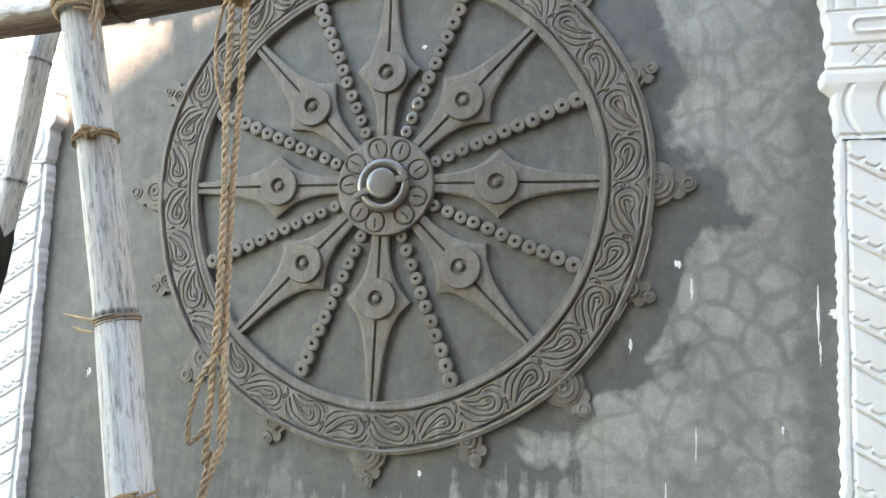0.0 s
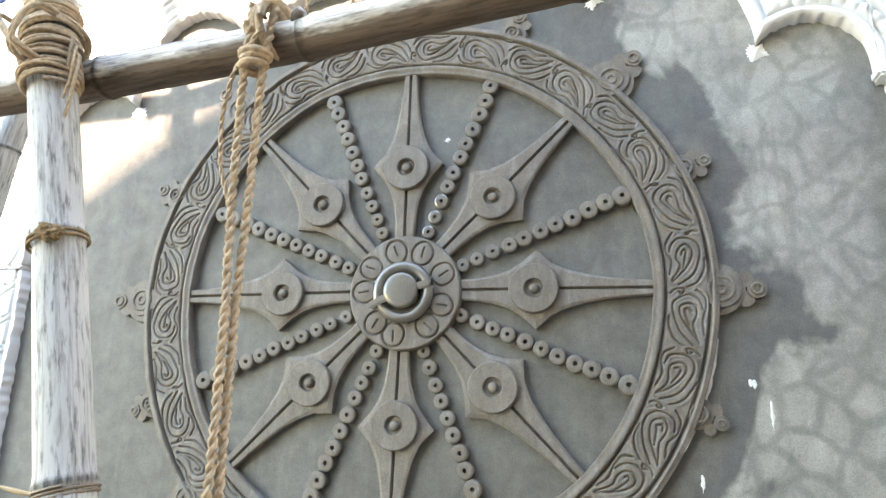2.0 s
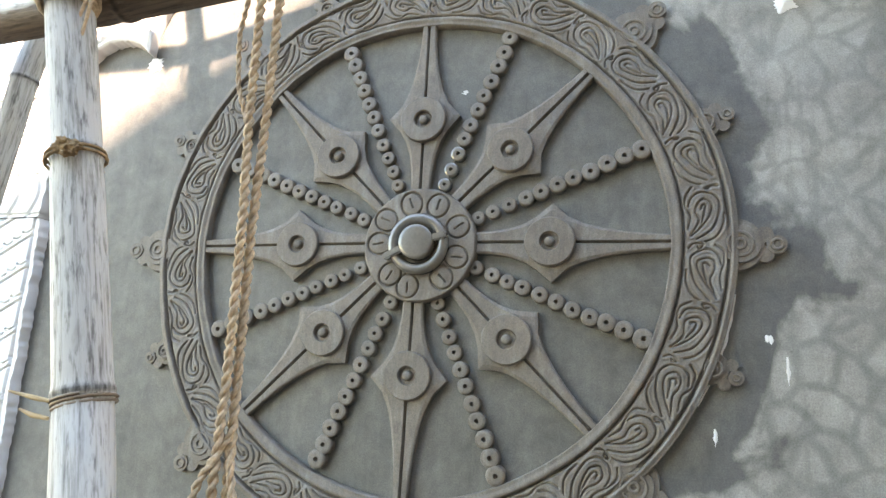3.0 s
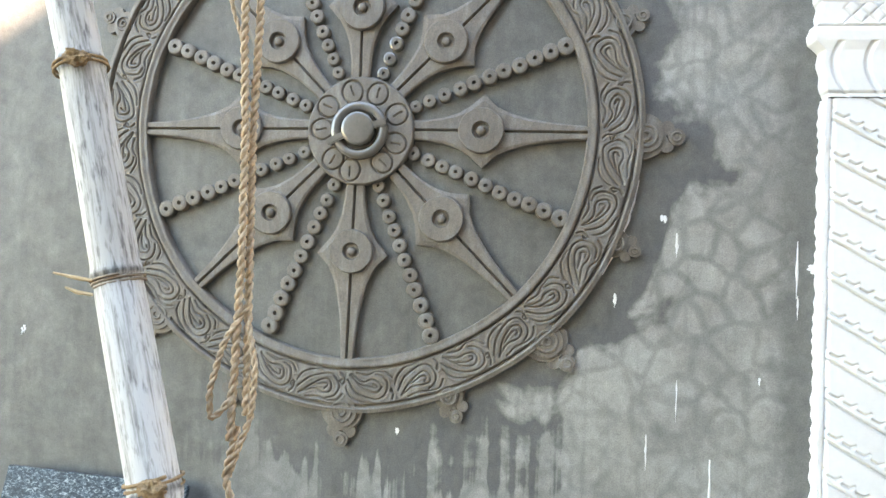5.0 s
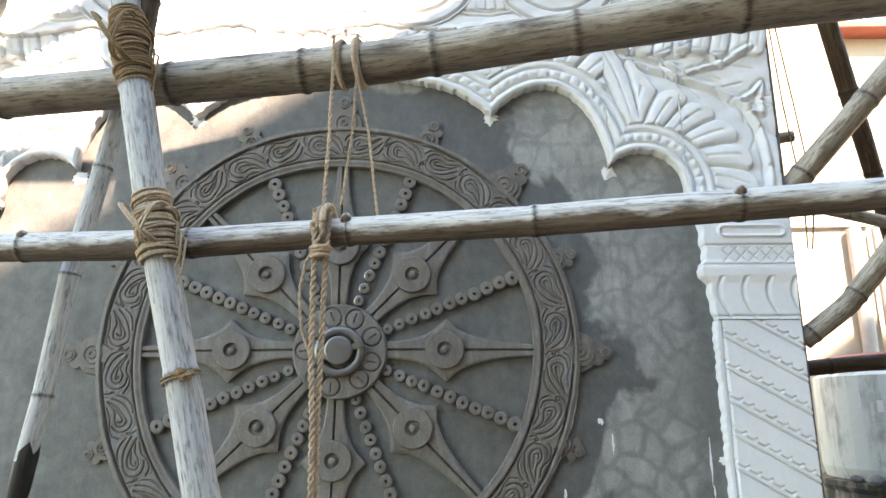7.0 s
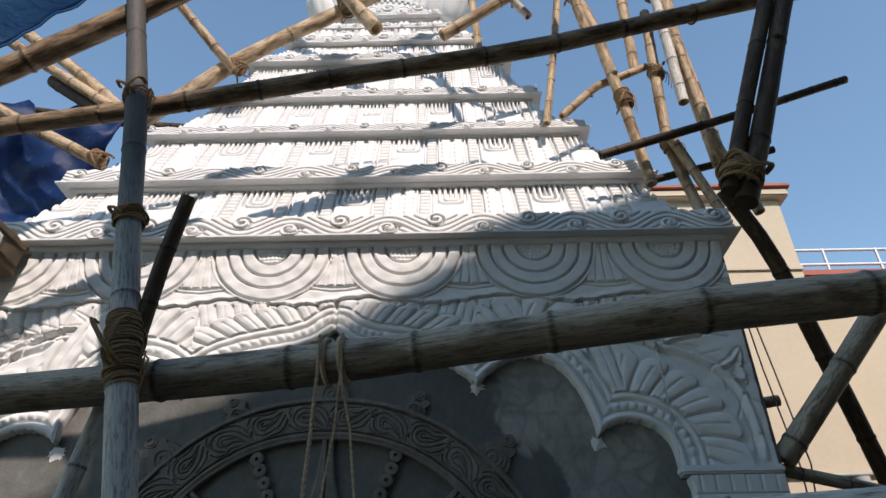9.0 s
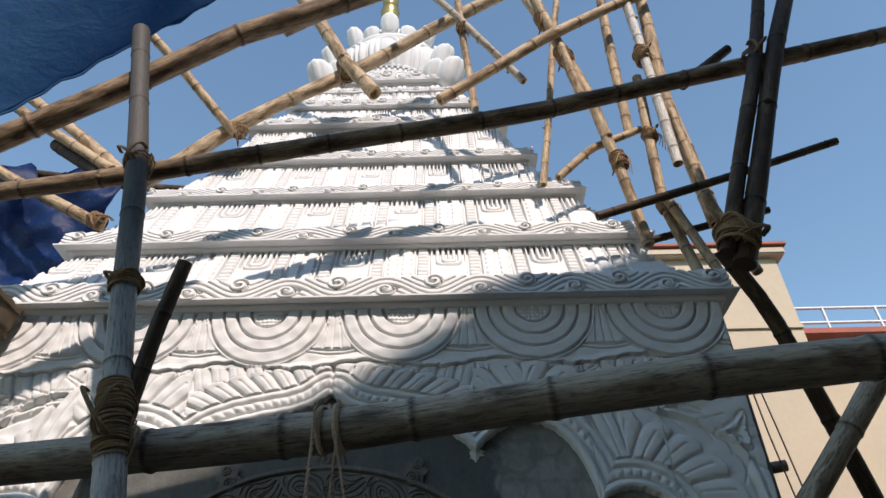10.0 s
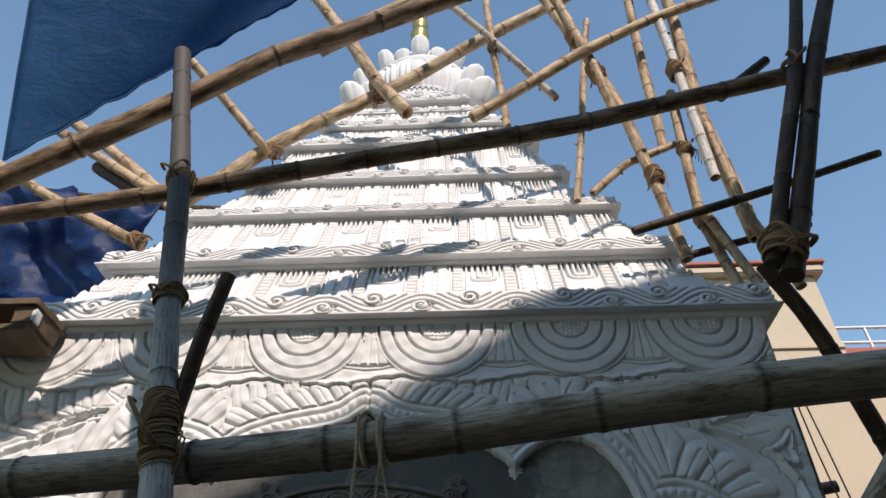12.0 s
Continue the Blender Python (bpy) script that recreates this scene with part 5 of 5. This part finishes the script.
for x, dz in ((0.045, -0.40), (0.085, -0.44)):
    cord([(0.05, 0.0, 0.06), (0.052, -0.005, -0.06), (x - 0.004, 0.02, -0.2), (x + (x - 0.065) * 1.3, 0.02, dz)], 0.0040, JUTE, line)
v, f, _ = coil((-0.004, 0.060, 0.0), (0.010, 0.058, 0.0), 0.058, 2, 0.006)
mesh_object("band", v, f, JUTE, line)
v, f, _ = coil((0.045, 0.055, 0.003), (0.060, 0.053, 0.004), 0.058, 3, 0.006)
mesh_object("band", v, f, JUTE, line)
wire = thing("hanging_wires", (2.02, 0.1, 3.25), "thin dark wires hanging beside the wall", "wire")
for k in range(2):
    v, f, _ = sweep([(0.03 * k, 0, 0.3), (0.02 + 0.05 * k, 0, -0.1), (0.06 + 0.05 * k, 0.0, -0.55), (0.05 + 0.02 * k, 0, -0.8)], 0.004, 5)
    mesh_object("wire", v, f, WIRE, wire)


# ---- tarpaulins ----
def sheet(name, a, b, c, d, material, label, sag, rag=0.0, n=48):
    """Cloth between four corners a, b, c, d with folds; edge a to b is the free one."""
    a, b, c, d = (Vector(q) for q in (a, b, c, d))
    nrm = (b - a).cross(d - a).normalized()
    v = []
    for i in range(n):
        for j in range(n):
            u, w = i / (n - 1), j / (n - 1)
            p = a * (1 - u) * (1 - w) + b * u * (1 - w) + c * u * w + d * (1 - u) * w
            q = noise.noise(p * 1.3) * 0.6 + noise.noise(p * 3.7 + Vector((5, 1, 2))) * 0.3 + noise.noise(p * 9) * 0.1
            p = p + nrm * sag * q
            if j == 0:
                p = p + (a - d).normalized() * rag * noise.noise(Vector((i * 0.35, 3, 1))) * 2
            v.append(p)
    ob = mesh_object(name, v, grid_faces(n, n).tolist(), material, None, True, label)
    mod = ob.modifiers.new("thick", "SOLIDIFY")
    mod.thickness = 0.004
    for name_, edge in (("hem", [v[i * n] for i in range(n)]), ("side_hem", v[:n])):
        tube = sweep(edge, 0.006, 6)
        mesh_object(name_, tube[0], tube[1], material, ob, True, "rolled hem")
    return tagged(ob, "", "tarpaulin", "tarpaulins")


sheet("tarpaulin", (-1.725, -0.8, 4.289), (-0.347, -0.88, 5.625), (0.815, -1.5, 6.503), (-1.675, -1.3, 5.226), TARP, "weathered blue tarpaulin stretched over the scaffold", 0.014, 0.016)
sheet("tarpaulin", (-2.017, 1.1, 5.774), (-4.584, 0.9, 6.174), (-3.62, 0.9, 4.248), (-2.552, 1.1, 4.346), TARP2, "crumpled deep blue tarpaulin hung beside the tower", 0.35, 0.1)

bamboo(((-1.10, 1.12, 5.72), (-2.02, 1.12, 5.79), (-4.6, 0.92, 6.20)), 0.035, DARK, "dark bamboo bar from which a tarpaulin hangs")

# plank end at the tower's foot
plank = thing("timber_plank", (-1.85, -0.25, 3.72), "rough sawn timber plank end of the scaffold deck", "plank")
def rough_box(x0, x1, y0, y1, z0, z1, amp):
    """A hewn, worn piece of timber or a clod: a box with an uneven surface."""
    bm = box(bmesh.new(), x0, x1, y0, y1, z0, z1)
    bmesh.ops.subdivide_edges(bm, edges=bm.edges[:], cuts=9, use_grid_fill=True)
    for q in bm.verts:
        p = q.co * 9
        q.co += amp * Vector((noise.noise(p), noise.noise(p + Vector((7, 0, 0))), noise.noise(p * 1.7 + Vector((0, 9, 0)))))
    return bm


part("board", rough_box(-1.2, 0.275, -0.12, 0.16, 0.036, 0.068, 0.010), TIMBER, plank, "", True)
part("batten", rough_box(0.17, 0.265, -0.10, 0.14, -0.060, 0.034, 0.014), TIMBER, plank, "", True)
part("board", rough_box(-1.2, 0.25, -0.10, 0.16, -0.092, -0.062, 0.010), TIMBER, plank, "", True)
part("plaster_dab", rough_box(0.255, 0.272, -0.10, -0.05, -0.05, 0.01, 0.012), STUCCO, plank, "dried plaster on the board end", True)

# sawn board lashed under the rising bar
A, B = Vector((-0.264, -0.90, 4.985)), Vector((0.421, -0.90, 5.51))
lath = part("timber_board", rough_box(0, (B - A).length, -0.055, 0.055, -0.016, 0.016, 0.004), SAWN, None, "pale sawn board lying under a bamboo bar", True)
lath.matrix_basis = Matrix.Translation(A) @ Matrix.Rotation(-math.atan2(B.z - A.z, B.x - A.x), 4, "Y")
tagged(lath, "", "board")

# ---- granite slab leaning on the wall ----
bm = box(bmesh.new(), -0.36, 0.36, -0.012, 0.012, 0.0, 0.72, 0.002)
g = part("granite_slab", bm, GRANITE, None, "polished dark speckled granite slab leaning on the wall")
g.matrix_basis = Matrix.Translation((-0.93, -0.24, 0.0)) @ Matrix.Rotation(radians(-14), 4, "X") @ Matrix.Rotation(radians(1.5), 4, "Y")
tagged(g, "", "stone slab")

# ---- house beside the temple ----
house = thing("house", (6.0, 4.6, 0), "cream plastered two-level house with red slab edges and roof rail", "house")
part("wall", box(bmesh.new(), -3.5, -0.85, 0, 5, 0, 7.497), CREAM, house)
part("wall", box(bmesh.new(), -0.847, 8, 0.35, 5, 0, 6.327), CREAM, house)
part("roof_slab", box(bmesh.new(), -3.6, -0.70, -0.16, 5.1, 7.622, 7.68, 0.01), SLAB, house, "red-edged roof slab")
part("cornice", box(bmesh.new(), -3.58, -0.73, -0.12, 5.08, 7.50, 7.618, 0.02), CREAM, house)
part("roof_slab", box(bmesh.new(), -0.84, 8.1, 0.08, 5.1, 6.33, 6.42, 0.01), SLAB, house, "red-edged roof slab")
part("string_course", box(bmesh.new(), -3.52, -0.84, -0.03, -0.003, 6.36, 6.42, 0.006), CREAM, house)
for z in (6.62, 6.85):
    v, f, _ = sweep([(-0.80, 0.3, z), (8, 0.3, z)], 0.022, 8)
    mesh_object("rail", v, f, RAIL, house)
for k in range(12):
    v, f, _ = sweep([(-0.3 + 0.72 * k, 0.3, 6.42), (-0.3 + 0.72 * k, 0.3, 6.87)], 0.02, 8)
    mesh_object("rail_post", v, f, RAIL, house)
v, f, _ = sweep([(-2.9, -0.03, 3.75), (0.9, -0.03, 3.78)], 0.02, 8)
mesh_object("conduit", v, f, PIPE, house)
for x, r in ((-1.05, 0.075), (-0.80, 0.05), (-0.62, 0.085), (-0.40, 0.05)):
    v, f, _ = sweep([(x, -0.09, 0.0), (x, -0.09, 3.72)], r, 10)
    mesh_object("drain_pipe", v, f, PIPE, house)
win = new("window")
win.parent = house
win.location = (0.85, 0.34, 4.7)
bm = bmesh.new()
pts = [(-0.42, 0), (0.42, 0), (0.42, 0.9)] + [(0.42 * math.cos(a), 0.9 + 0.42 * math.sin(a)) for a in [math.pi * i / 12 for i in range(1, 12)]] + [(-0.42, 0.9)]
fc = bm.faces.new([bm.verts.new((x, 0, z)) for x, z in pts])
ex = bmesh.ops.extrude_face_region(bm, geom=[fc])
bmesh.ops.translate(bm, vec=(0, -0.03, 0), verts=[q for q in ex["geom"] if isinstance(q, bmesh.types.BMVert)])
part("shutter", bm, PIPE, win, "grey arched shutter")

# ---- water tank ----
tank = thing("water_tank", (4.52, 3.0, 0), "stained concrete water tank, pale above and blackened below", "water tank")
v, f = turned([(0, 0), (0.93, 0), (0.95, 0.1), (0.94, 1.12), (0.96, 1.16), (0.96, 1.20), (0.86, 1.21), (0, 1.21)], 48)
mesh_object("lower_drum", v, f, TANK_LOW, tank, False, "blackened damp lower drum")
v, f = turned([(0, 1.213), (0.88, 1.213), (0.90, 1.3), (0.90, 2.02), (0.86, 2.05), (0, 2.06)], 48)
mesh_object("upper_drum", v, f, TANK_UP, tank, False, "pale upper drum with dark runs")
v, f = turned([(0, 2.063), (0.80, 2.063), (0.82, 2.08), (0.82, 2.16), (0.76, 2.20), (0, 2.22)], 48)
mesh_object("lid", v, f, RED, tank, False, "faded red lid")
for k in range(7):
    a = math.radians(212 + 5.5 * k)
    bm = box(bmesh.new(), -0.022, 0.022, -0.004, 0.004, -0.045 + 0.01 * (k % 2), 0.045, 0.002)
    o = part("letter_bar", bm, STUCCO, tank)
    o.matrix_basis = Matrix.Translation((0.902 * math.cos(a), 0.902 * math.sin(a), 1.78)) @ Matrix.Rotation(a + math.pi / 2, 4, "Z")
for k in range(6):
    bm = bmesh.new()
    bmesh.ops.create_icosphere(bm, subdivisions=2, radius=0.05 + 0.02 * (k % 3))
    for q in bm.verts:
        q.co *= 1 + 0.35 * noise.noise(q.co * 14 + Vector((k, 0, 0)))
        q.co.z *= 0.7
    o = part("stone", bm, CEMENT, None, "pale broken stone lying on the tank ledge")
    a = math.radians(195 + 11 * k)
    o.location = (4.52 + 0.92 * math.cos(a), 3.0 + 0.92 * math.sin(a), 1.225)
    tagged(o, "", "stone", "stones on the ledge")
for k, (x, y, turn, ln) in enumerate(((3.35, 2.1, 25, 1.3), (3.55, 1.75, -18, 1.1), (3.2, 1.5, 60, 0.9))):
    o = part("plank", box(bmesh.new(), -ln / 2, ln / 2, -0.09, 0.09, 0.0, 0.03, 0.004), TIMBER, None, "weathered loose plank lying on the earth")
    o.matrix_basis = pose(x, y, 0.012 + 0.034 * k, 0, 0, turn)
    tagged(o, "", "plank", "loose planks")
